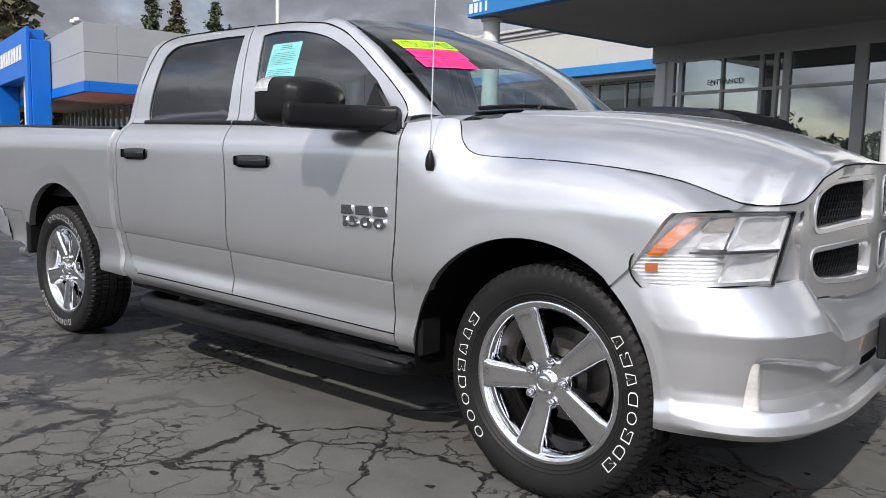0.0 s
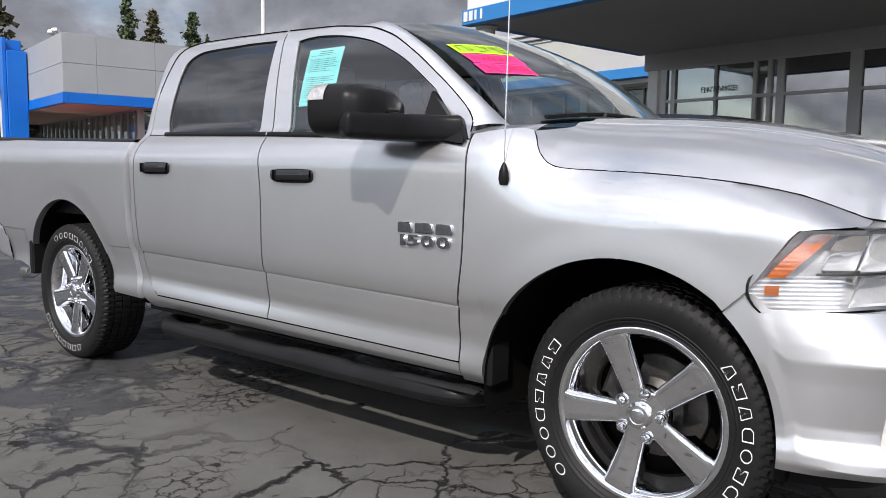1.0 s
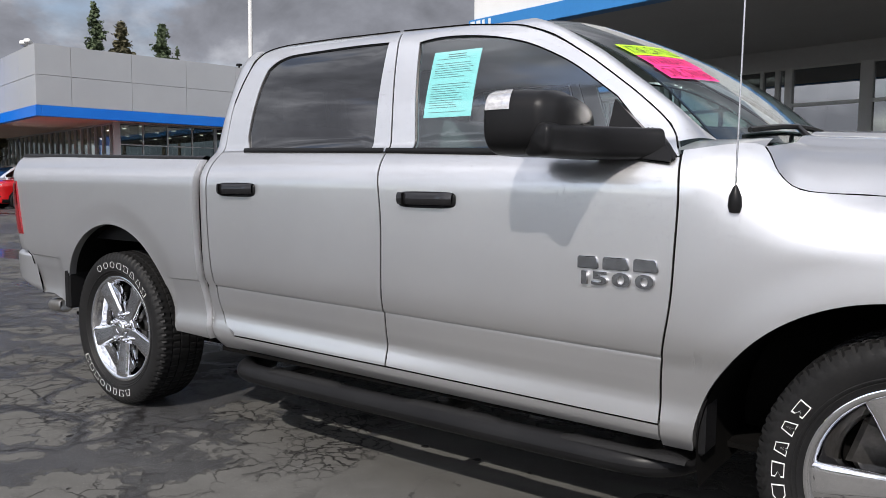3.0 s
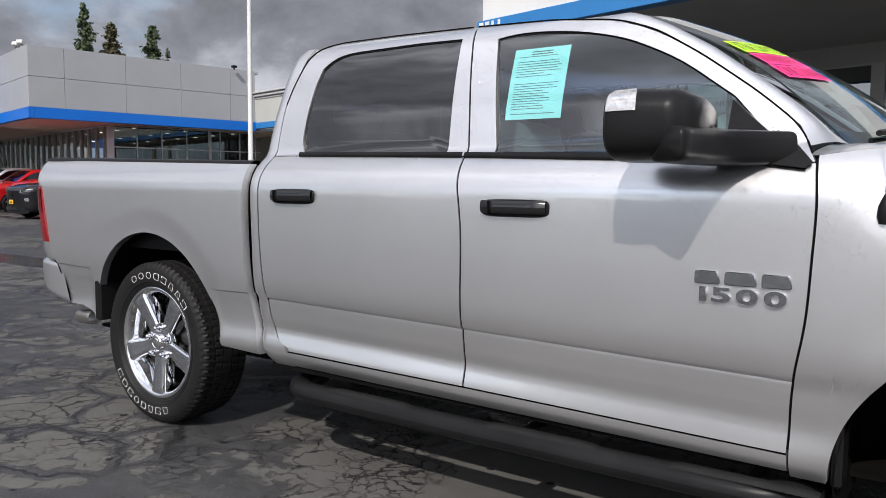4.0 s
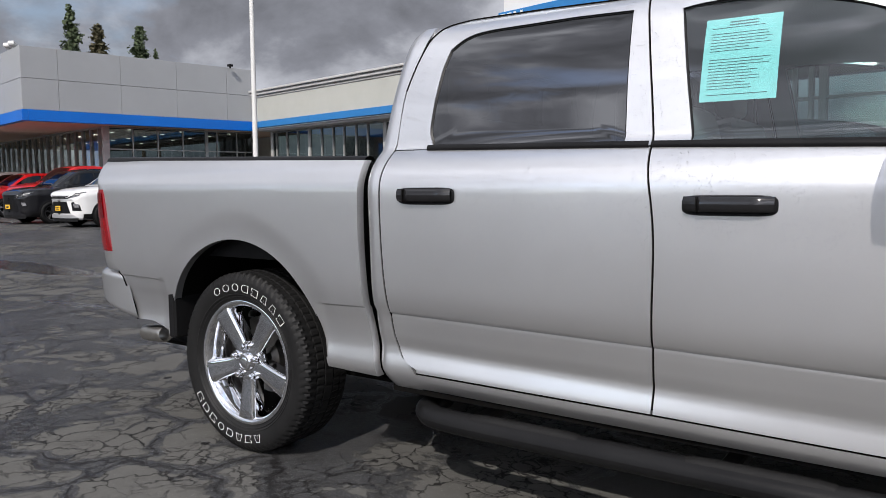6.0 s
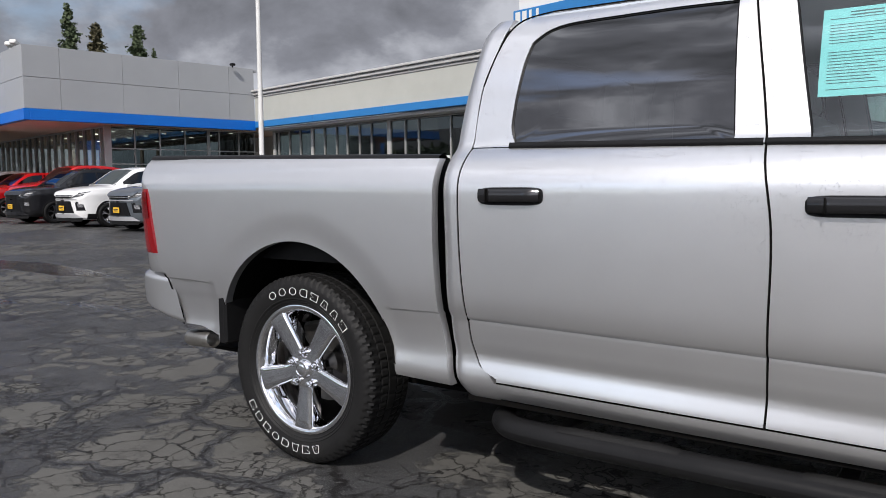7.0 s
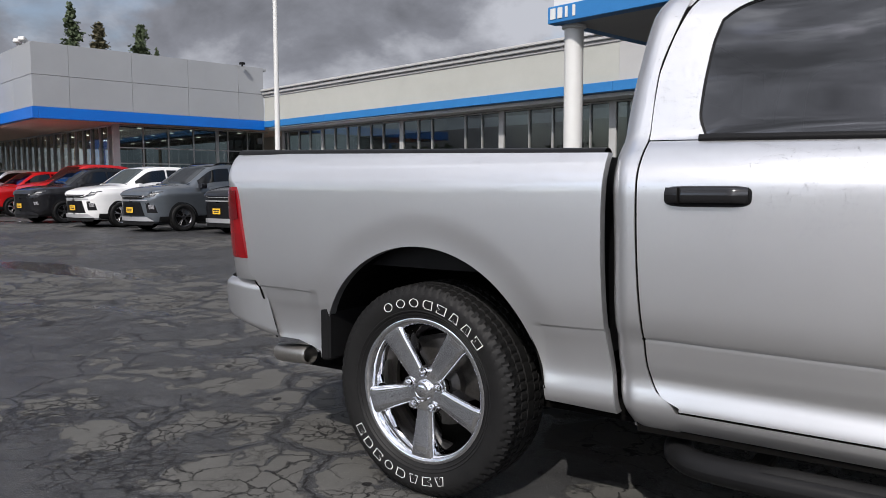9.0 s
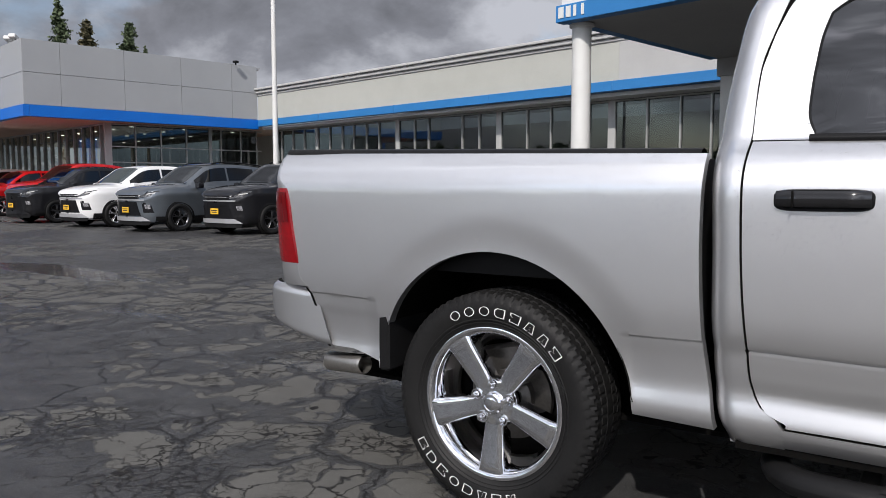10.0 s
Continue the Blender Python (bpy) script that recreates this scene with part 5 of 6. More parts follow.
for s in (-1, 1):
    b = bmesh.new()
    for z0, z1, w in ((.50, .95, .93), (.95, 1.18, .945), (1.18, 1.262, .90)):
        box(b, (-2.735, min(s * (w - .03), s * w), z0), (-.57, max(s * (w - .03), s * w), z1))
    part("door_trim", b, cloth, truck)
    b = bmesh.new()
    sheet(b, lambda a, c: (-.56 + .15 * a, s * (.865 - .1 * c), 1.2 + .07 * c), 3, 3)
    part("cowl_side", b, liner, truck)
b = bmesh.new()
sheet(b, lambda a, c: (lambda p: (p[0], p[1] * .97, p[2] - .035))(roof_f(a, c)), 16, 16)
part("headliner", b, Mat("grey_headliner", (0.6, 0.6, 0.58), 0.95).vary((0.56, 0.56, 0.54), (0.64, 0.64, 0.62), 3.0, 200.0), truck)
b = bmesh.new()
sheet(b, lambda a, c: (-2.745 + .02 * c, (2 * a - 1) * (.78 - .12 * c), 1.29 + .41 * c), 12, 8)
part("rear_window", b, glass_privacy, truck, "dark rear cab window")
b = bmesh.new()
for z0, z1, w in ((.40, 1.29, .87), (1.70, 1.74, .70)):
    box(b, (-2.765, -w, z0), (-2.75, w, z1))
part("cab_back", b, silver, truck)
b = bmesh.new()
sheet(b, lambda a, c: (-.60 - .42 * math.sin(math.pi / 2 * c), -.78 + 1.56 * a, 1.225 - .25 * (1 - math.cos(math.pi / 2 * c))), 14, 10)
part("dashboard", b, cloth, truck, "dark dashboard")
b = bmesh.new()
for k in range(32):
    a0, a1 = 2 * math.pi * k / 32, 2 * math.pi * (k + 1) / 32
    cc = lambda a: Vector((-1.12, .40, 1.13)) + Vector((0.09 * math.sin(a), .19 * math.cos(a), .17 * math.sin(a)))
    rod(b, cc(a0), cc(a1), 0.015, seg=8, caps=False)
part("steering_wheel", b, black_plastic, truck)


b = bmesh.new()
box(b, (-1.215, -.895, 1.2625), (-1.115, -.875, 1.286), .003)
part("yellow_tag", b, Mat("yellow_tag", (0.8, 0.42, 0.01), 0.6).vary((0.74, 0.36, 0.01), (0.85, 0.48, 0.02), 20.0, 90.0), truck, "yellow paper tag on the door sill")


def seat(x, y, width, rest):
    b = bmesh.new()
    box(b, (x - .26, y - width / 2, .70), (x + .26, y + width / 2, .88), 0.06, seg=3)
    box(b, (-.07, -width / 2, 0), (.07, width / 2, .62), 0.06, m=Matrix.Translation((x - .27, y, .84)) @ pose(0, 0, 0, 0, -14, 0), seg=3)
    s = part("seat", b, cloth, truck, "dark cloth seat")
    for yy in rest:
        b = bmesh.new()
        box(b, (-.045, -.13, 0), (.045, .13, .19), 0.04, m=Matrix.Translation((x - .43, yy, 1.46)) @ pose(0, 0, 0, 0, -10, 0), seg=3)
        rod(b, (x - .41, yy - .06, 1.38), (x - .42, yy - .06, 1.48), .008, seg=8)
        rod(b, (x - .41, yy + .06, 1.38), (x - .42, yy + .06, 1.48), .008, seg=8)
        part("headrest", b, cloth, s)


seat(-1.42, -.42, .56, (-.42,))
seat(-1.42, .42, .56, (.42,))
seat(-2.28, 0, 1.5, (-.42, .42))

# badge: three plain chrome blocks over a raised number
badge_m = Mat("dark_chrome", (0.40, 0.40, 0.41), 0.14, 1.0).vary((0.28, 0.28, 0.29), (0.52, 0.52, 0.53), 45.0, 160.0)
for x0, x1 in ((-.918, -.848), (-.836, -.752), (-.740, -.664)):
    b = bmesh.new()
    wz = section(.94)
    prism(b, [(x0, .920), (x1 - .004, .920), (x1, .926), (x1 - .006, .950), (x1 - .012, .957), (x0 + .004, .957), (x0, .951)], .010, Matrix.Translation((0, -wz - .009, 0)))
    bmesh.ops.bevel(b, geom=b.edges[:], offset=.002, segments=1, affect="EDGES")
    part("badge_block", b, badge_m, truck, "raised chrome badge block")
for k, digit in enumerate("1500"):
    lettering("badge_digit", digit, .055, .006, badge_m, truck, pose(-.922 + (0, .050, .118, .190)[k], -section(.89) - .006, .8735, 90, 0, 0) @ Matrix.Diagonal((2.05, 1, 1, 1)), "raised chrome digit", .0016)

# aerial
b = bmesh.new()
lathe(b, [(.001, .0), (.014, .002), (.019, .02), (.017, .045), (.008, .068), (.004, .075)], 16, "z")
bmesh.ops.scale(b, vec=(1.0, .9, 1.0), verts=b.verts)
ant = part("aerial_base", b, black_plastic, truck, "black aerial base")
ant.matrix_basis = pose(-.463, -1.003, 1.098, 0, 0, 0)
b = bmesh.new()
rod(b, (0, 0, .07), (.004, .012, .86), .0028, .0018, 8)
mast = part("aerial_mast", b, chrome_soft, truck, "thin steel aerial")
mast.matrix_basis = pose(-.463, -1.003, 1.098)

# wheels: outward is -y
RT = .402


def tyre_mesh():
    b = bmesh.new()
    prof = [(.262, -.098), (.268, -.108), (.276, -.112), (.285, -.118), (.290, -.1215), (.2915, -.1235), (.2935, -.1238), (.295, -.1225), (.301, -.127), (.303, -.1295), (.305, -.1297), (.307, -.1285), (.325, -.1345), (.350, -.1375), (.368, -.1345), (.379, -.129), (.387, -.124), (.394, -.117), (.399, -.108)]
    ys = [-.096, -.074, -.071, -.069, -.066, -.030, -.027, -.025, -.022, .022, .025, .027, .030, .066, .069, .071, .074, .096]
    groove = (-.071, -.069, -.027, -.025, .025, .027, .069, .071)
    prof += [(RT - (.012 if y in groove else 0.0) - 1.2 * y * y * 0.35, y) for y in ys]
    prof += [(r, -y) for r, y in reversed(prof[:19])]
    seg = 288
    rings = []
    for k, (r, o) in enumerate(prof):
        ring = []
        for i in range(seg):
            rr = r
            ph = (i + (2 if o > 0 else 0) + int(abs(o) * 120)) % 4
            if abs(o) > .072 and r > .378 and ph < 1:
                rr -= .007
            elif .029 < abs(o) < .067 and r > .39 and ph == 0:
                rr -= .005
            elif abs(o) < .023 and r > .39 and i % 8 == 0:
                rr -= .003
            a = 2 * math.pi * i / seg
            ring.append(b.verts.new((rr * math.cos(a), o, rr * math.sin(a))))
        rings.append(ring)
    for p, q in zip(rings, rings[1:]):
        for i in range(seg):
            j = (i + 1) % seg
            b.faces.new((p[i], p[j], q[j], q[i]))
    return b


def rim_mesh():
    b = bmesh.new()
    lathe(b, [(.262, -.090), (.272, -.104), (.277, -.113), (.276, -.117), (.270, -.119), (.262, -.117), (.256, -.112), (.248, -.100), (.238, -.075), (.226, -.045), (.214, -.01), (.206, .04), (.205, .09)], 96)
    lathe(b, [(.001, -.098), (.030, -.100), (.044, -.100), (.084, -.098), (.090, -.090), (.092, -.060), (.060, -.03)], 48)
    return b


def spoke_mesh():
    b = bmesh.new()
    a0 = math.pi / 2

    def spoke(a, c):
        r = .060 + .200 * a
        half = lerp(a, [0, .25, .8, 1], [.036, .040, .049, .057])
        s = 2 * c - 1
        # flat face with chamfered flanks that fall back into the wheel
        t = abs(s)
        off = lerp(t, [0, .60, .64, .80, .83, 1], [0, 0, .001, .010, .016, .06])
        wid = lerp(t, [0, .60, .64, .80, .83, 1], [0, .78, .82, .97, .99, 1.04]) * half * (1 if s >= 0 else -1)
        y = lerp(a, [0, .2, .9, 1], [-.098, -.0985, -.113, -.112]) + off
        ca, sa = math.cos(a0), math.sin(a0)
        return (r * ca - wid * sa, y, r * sa + wid * ca)
    cuts = [-1, -.83, -.80, -.64, -.60, -.30, .30, .60, .64, .80, .83, 1]
    sheet(b, lambda a, c: spoke(a, (cuts[round(c * 11)] + 1) / 2), 12, 11)
    return b


wheel_parts, placed = {}, []


def mark(b, ang, r0, r1, half, kind):
    """One hollow lettering-sized mark on the sidewall: an outline of raised white."""
    y = -.1414
    outer, inner = [], []
    cs = [[(math.cos(2 * math.pi * k / 12), math.sin(2 * math.pi * k / 12)) for k in range(12)],
          [(-1, -1), (-.2, -1), (0, .4), (.2, -1), (1, -1), (.55, 1), (-.55, 1)],
          [(-1, -1), (.5, -1), (1, -.5), (1, .5), (.5, 1), (-1, 1)],
          [(-1, -1), (1, -1), (1, -.5), (.2, -.1), (1, .4), (1, 1), (-1, 1)]][kind % 4]
    for fx_, fz_ in cs:
        for lst, s in ((outer, 1.0), (inner, .82)):
            a = radians(ang + half * fx_ * s)
            r = (r0 + r1) / 2 + (r1 - r0) / 2 * fz_ * (s if s == 1 else .88)
            dy = .0022 + .25 * max(0, abs(r - .345) - .012) ** 1.3
            lst.append((r * math.cos(a), y + dy, r * math.sin(a)))
    o, i = [b.verts.new(p) for p in outer], [b.verts.new(p) for p in inner]
    for k in range(len(o)):
        m = (k + 1) % len(o)
        b.faces.new((o[k], o[m], i[m], i[k]))


def wheel(at, flip, spin, tyre_spin=0.0):
    if not wheel_parts:
        wheel_parts["rim"] = part("wheel", rim_mesh(), chrome, truck, "chrome five-spoke wheel", 40)
        r = wheel_parts["rim"]
        b = bmesh.new()
        lathe(b, [(.001, -.121), (.018, -.1205), (.024, -.118), (.026, -.120), (.034, -.119), (.040, -.113), (.041, -.095)], 36)
        cap = part("centre_cap", b, chrome, r)
        tyre = part("tyre", tyre_mesh(), rubber, r, "black all-terrain tyre with white outline marks", 24)
        sp = part("spoke", spoke_mesh(), chrome, r, "", 40)
        for k in range(1, 5):
            again(sp, r, pose(0, 0, 0, 0, 72 * k, 0))
        nuts = []
        for k in range(5):
            b = bmesh.new()
            lathe(b, [(.001, -.129), (.008, -.128), (.0125, -.122), (.0140, -.105), (.0140, -.090)], 14)
            nut = part("lug_nut", b, chrome, r)
            a = math.pi / 2 + 2 * math.pi * (k + .5) / 5
            nut.matrix_basis = pose(.070 * math.cos(a), 0, .070 * math.sin(a))
            b = bmesh.new()
            lathe(b, [(.0155, -.0960), (.0175, -.1045), (.0205, -.1045), (.0225, -.0960)], 18)
            seat_o = part("nut_seat", b, chrome, r)
            seat_o.matrix_basis = nut.matrix_basis
            nuts.append(nut)
        for a_start, pitch, kinds in ((214.0, -10.6, (0, 0, 0, 2, 3, 1, 1, 3)), (27.0, -10.4, (1, 3, 1, 2, 0, 3, 2, 3))):
            for k, kind in enumerate(kinds):
                b = bmesh.new()
                mark(b, a_start + pitch * k, .319, .352, 3.6, kind)
                part("sidewall_mark", b, white_rubber, r)
        b = bmesh.new()
        lathe(b, [(.10, .035), (.165, .035), (.165, .06), (.10, .06)], 48)
        lathe(b, [(.001, -.02), (.075, -.02), (.10, .0), (.10, .06)], 32)
        part("brake_disc", b, disc_metal, r, "steel brake disc")
        b = bmesh.new()
        box(b, (.06, .02, -.09), (.19, .075, .09), .015, m=pose(0, 0, 0, 0, -140, 0))
        part("caliper", b, disc_metal, r)
        b = bmesh.new()
        lathe(b, [(.206, .085), (.10, .085), (.001, .085)], 32)
        part("inner_barrel", b, liner, r)
        r.matrix_basis = pose(*at, 0, 0, flip) @ pose(0, 0, 0, 0, spin, 0)
    w = wheel_parts["rim"]
    if w in placed:
        w = copy_thing(w, pose(*at, 0, 0, flip) @ pose(0, 0, 0, 0, spin, 0))
    placed.append(w)
    for o in w.children:
        if o.name.startswith(("tyre", "sidewall_mark")):
            o.matrix_basis = pose(0, 0, 0, 0, tyre_spin, 0)
    return w


wheel((0, -.815, .402), 0, -22.0, 14.0)
wheel((-3.569, -.815, .402), 0, 37.0, 63.0)
wheel((0, .815, .402), 180, 40.0)
wheel((-3.569, .815, .402), 180, 15.0)
b = bmesh.new()
rod(b, (-3.569, -.70, .405), (-3.569, .70, .405), .05, seg=12)
rod(b, (0, -.70, .38), (0, .70, .38), .04, seg=12)
part("axles", b, dark_metal, truck)


# ---- parked cars ----
plate_yellow = Mat("yellow_card", (0.72, 0.42, 0.02), 0.5).vary((0.66, 0.37, 0.02), (0.78, 0.47, 0.03), 8.0, 60.0)
glass_car = glass("car_glass", (0.03, 0.035, 0.035), clear=0.08)
glass_screen = glass("car_windscreen", (0.20, 0.25, 0.25), clear=0.22)
lamp_chrome = Mat("lamp_chrome", (0.5, 0.51, 0.53), 0.15, 0.9).vary((0.22, 0.22, 0.23), (0.6, 0.6, 0.62), 14.0, 60.0)
grille_black = Mat("grille_black", (0.008, 0.008, 0.009), 0.4, Specular_IOR_Level=0.12)
blade_silver = Mat("silver_trim", (0.42, 0.42, 0.43), 0.35, 0.5).vary((0.36, 0.36, 0.37), (0.46, 0.46, 0.47), 3.0, 60.0)


def crossover(name, label, paint, rim, group="", tall=1.06, accent=None, rails=False, roof=None):
    """A mid-size crossover: front axle over x = 0, nose towards +x."""
    accent = accent or blade_silver
    t_z = smooth_curve([-3.62, -3.52, -3.42, -3.25, -2.9, -2.2, -1.5, -1.15, -.92, -.60, -.22, .15, .50, .72, .82, .88], [.86, 1.02, 1.10, 1.42, 1.56, 1.635, 1.65, 1.625, 1.56, 1.36, 1.135, 1.105, 1.06, 1.005, .955, .86])
    b_z = lambda x: min(t_z(x) - .02, lerp(x, [-3.5, -3.0, -.3, .6, .88], [1.10, 1.12, 1.06, 1.03, .80]))
    half = smooth_curve([-3.62, -3.50, -3.2, -2.6, -1.2, -.1, .30, .52, .68, .79, .86, .90, .915], [.62, .76, .86, .91, .905, .915, .89, .835, .75, .63, .50, .34, .02])
    nose_x = lambda w: float(np.interp(-abs(w), [-.89, -.835, -.75, -.63, -.50, -.34, -.02], [.30, .52, .68, .79, .86, .90, .915]))
    along = lambda a: .914 - .8 * (a / .25) ** 2 if a < .25 else .114 - 3.72 * (a - .25) / .75
    roof_w = lambda x: lerp(x, [-3.5, -2.8, -1.4, -.9, -.25], [.60, .63, .66, .68, .76])
    car = tagged(new(name), label, "car", group)

    def rib(x, k):
        """k from 0 at the sill to 1 on the centre line."""
        w, zb, zt = half(x), b_z(x), t_z(x) * tall
        zb *= tall
        green = max(0.0, min(1.0, (zt - zb - .03) / .12))
        pts = [(w - .10, .22), (w - .03, .27), (w + .005, .40), (w + .012, .56), (w + .020, .70 * tall), (w + .034, max(.78, zb - .15)), (w - .008, max(.82, zb - .02))]
        hood = [(w * .955, zt - .055), (w * .84, zt - .018), (w * .6, zt + .006), (w * .3, zt + .016), (0, zt + .02)]
        rw = roof_w(x)
        cab = [(w - .055, zb + .01), (rw + .03, zt - .07), (rw - .03, zt - .012), (rw * .5, zt + .006), (0, zt + .014)]
        pts += [(a[0] + (c[0] - a[0]) * green, a[1] + (c[1] - a[1]) * green) for a, c in zip(hood, cab)]
        n = len(pts) - 1
        i = min(n - 1, int(k * n))
        f = k * n - i
        a, c = pts[i], pts[i + 1]
        return a[0] + (c[0] - a[0]) * f, a[1] + (c[1] - a[1]) * f

    on_nose = lambda w, z, d: (nose_x(w) + d, w * (1 + d), z)
    b = bmesh.new()
    sheet(b, lambda a, c: (lambda p, x: (x, p[0] if c >= .5 else -p[0], p[1]))(rib(along(a), 1 - abs(2 * c - 1)), along(a)), 96, 66)
    bmesh.ops.remove_doubles(b, verts=b.verts, dist=1e-5)
    body = part("body", b, paint, car)
    # side glass, per bay
    for s in (-1, 1):
        for x0, x1 in ((-1.52, -.52), (-2.45, -1.58), (-3.10, -2.53)):
            b = bmesh.new()

            def pane_f(a, c):
                x = x1 + (x0 - x1) * a
                k0, k1 = 7.25 / 11, 7.92 / 11
                w, z = rib(x, k0 + (k1 - k0) * c)
                return (x, s * (w + .006), z)
            sheet(b, pane_f, 14, 8)
            part("side_window", b, glass_car, car)
        b = bmesh.new()
        sheet(b, lambda a, c: (lambda p, x: (x, s * (p[0] + .008), p[1]))(rib(.60 - 3.95 * a, (.2 + 1.75 * c) / 11), .60 - 3.95 * a), 40, 4)
        part("sill_cladding", b, black_plastic, car)
        for xw in (0.0, -2.64):
            b = bmesh.new()
            sheet(b, lambda a, c: (xw - (.365 + .055 * c) * math.cos(math.pi * a), s * (half(xw) + .026 - .012 * c), .355 + (.365 + .055 * c) * math.sin(math.pi * a)), 26, 3)
            part("arch_trim", b, black_plastic, car)
            b = bmesh.new()
            sheet(b, lambda a, c: (xw - .37 * c * math.cos(2 * math.pi * a), s * (half(xw) + .008), .355 + .37 * c * math.sin(2 * math.pi * a)), 30, 2)
            part("wheel_arch", b, liner, car)
            b = bmesh.new()
            lathe(b, [(.225, .03), (.24, .0), (.30, -.02), (.335, -.01), (.352, .02), (.355, .10), (.355, .20)], 36)
            m = pose(xw, s * (half(xw) + .040), .355, 0, 0, 0 if s < 0 else 180)
            ty = part("tyre", b, rubber, car)
            ty.matrix_basis = m
            b = bmesh.new()
            lathe(b, [(.001, .02), (.055, .012), (.06, .03)], 20)
            lathe(b, [(.205, .03), (.222, .005), (.232, .0), (.235, .02)], 36)
            for k in range(5):
                a0 = 2 * math.pi * (k + .25) / 5
                for da in (-.13, .13):
                    p0 = (.045 * math.cos(a0), .02, .045 * math.sin(a0))
                    p1 = (.215 * math.cos(a0 + da), .014, .215 * math.sin(a0 + da))
                    rod(b, p0, p1, .013, .017, 6)
            rm = part("rim", b, rim, ty)
            b = bmesh.new()
            lathe(b, [(.001, .05), (.22, .05)], 24)
            part("rim_back", b, liner, ty)
        # mirror and front lamps
        b = bmesh.new()
        box(b, (-.60, min(s * .93, s * 1.12), 1.03 * tall), (-.44, max(s * .93, s * 1.12), 1.17 * tall), .04, seg=2)
        part("door_mirror", b, roof or paint, car)
        b = bmesh.new()
        sheet(b, lambda a, c: on_nose(s * (.47 + .37 * a), (.800 + .075 * a + (.072 + .03 * a) * c) * tall, .014), 14, 6)
        lamp_o = part("head_lamp", b, lamp_chrome, car)
        b = bmesh.new()
        sheet(b, lambda a, c: on_nose(s * (.50 + .30 * a), (.845 + .070 * a + .02 * c) * tall, .020), 12, 2)
        part("daytime_lamp", b, white_paint, lamp_o)
        b = bmesh.new()
        sheet(b, lambda a, c: on_nose(s * (.60 + .20 * a - .04 * c), (.46 + .24 * c) * tall, .012), 8, 8)
        fog = part("fog_lamp", b, grille_black, car)
        b = bmesh.new()
        sheet(b, lambda a, c: on_nose(s * (.645 + .10 * a - .02 * c), (.55 + .10 * c) * tall, .020), 4, 4)
        part("fog_lens", b, lamp_chrome, fog)
        if rails:
            b = bmesh.new()
            pts = [(-1.2 - 2.0 * k / 12, s * .60, (t_z(-1.2 - 2.0 * k / 12) * tall + .015 + .022 * min(1, k * .8, (12 - k) * .8))) for k in range(13)]
            sheet(b, lambda a, c: (lambda p: (p[0], p[1] + .02 * math.cos(2 * math.pi * c), p[2] + .02 * math.sin(2 * math.pi * c)))(pts[round(a * 12)]), 12, 8)
            part("roof_rail", b, black_plastic, car)
    # windscreen and roof
    b = bmesh.new()
    sheet(b, lambda a, c: (lambda x: (x + .006, (2 * c - 1) * (roof_w(x) - .015) * (1 - .02 * a), t_z(x) * tall + .022 - .05 * (2 * c - 1) ** 4))(-.27 - .66 * a), 16, 14)
    part("windscreen", b, glass_screen, car)
    if roof:
        b = bmesh.new()
        sheet(b, lambda a, c: (lambda x: (x, (2 * c - 1) * (roof_w(x) - .02), t_z(x) * tall + .022 - .02 * (2 * c - 1) ** 4))(-1.0 - 2.2 * a), 16, 10)
        part("roof_panel", b, roof, car)
    # nose: upper and lower grille, bumper blade, card
    for z0, z1, w0, w1, m in ((.79, .875, .49, .47, grille_black), (.39, .715, .54, .42, grille_black), (.265, .365, .74, .60, accent), (.17, .26, .70, .74, black_plastic)):
        b = bmesh.new()
        sheet(b, lambda a, c: on_nose((2 * a - 1) * (w0 + (w1 - w0) * c), (z0 + (z1 - z0) * c) * tall, .012 + (.02 if m is accent else 0)), 24, 4)
        part("front_grille" if m is grille_black else "bumper_blade", b, m, car)
    for z, w0 in ((.745, .62), (.835, .40), (.64, .42), (.57, .45), (.50, .48)):
        b = bmesh.new()
        sheet(b, lambda a, c: on_nose((2 * a - 1) * w0, (z + (.028 if z == .745 else .012) * c) * tall, .026), 20, 1)
        part("grille_bar", b, accent if z > .7 else black_plastic, car)
    b = bmesh.new()
    box(b, (.945, -.15, .46 * tall), (.96, .15, .59 * tall), .004)
    card = part("dealer_card", b, plate_yellow, car, "yellow dealer card")
    for z, w0 in ((.495, .10), (.535, .12)):
        part("print_bar", box(bmesh.new(), (.9605, -w0, z * tall), (.962, w0, (z + .022) * tall)), ink, card)
    b = bmesh.new()
    box(b, (-3.60, -.55, .50), (-3.56, .55, .75), .01)
    part("tail_panel", b, black_plastic, car)
    return car


def park(car, wheel_xy, heading):
    """Stands the car with its left front wheel at a place, nose along the heading."""
    h = radians(heading)
    car.matrix_basis = pose(wheel_xy[0] + .91 * math.sin(h), wheel_xy[1] - .91 * math.cos(h), 0, 0, 0, heading)


red_paint = car_paint("red_paint", (0.42, 0.008, 0.010), (0.50, 0.012, 0.014), 0.2)
black_paint = car_paint("black_paint", (0.006, 0.006, 0.007), (0.010, 0.010, 0.012), 0.0)
white_car = car_paint("pearl_white_paint", (0.66, 0.66, 0.65), (0.74, 0.74, 0.73), 0.0)
slate_paint = car_paint("slate_grey_paint", (0.10, 0.115, 0.13), (0.14, 0.155, 0.17), 0.6)
for m in (black_paint, slate_paint, red_paint):
    m.set("Specular IOR Level", 0.1).set("Coat Roughness", 0.02)
black_paint.set("Coat IOR", 1.4)
rim_dark = Mat("dark_rim", (0.08, 0.08, 0.085), 0.3, 0.8)
ROW = "new cars parked before the showroom"
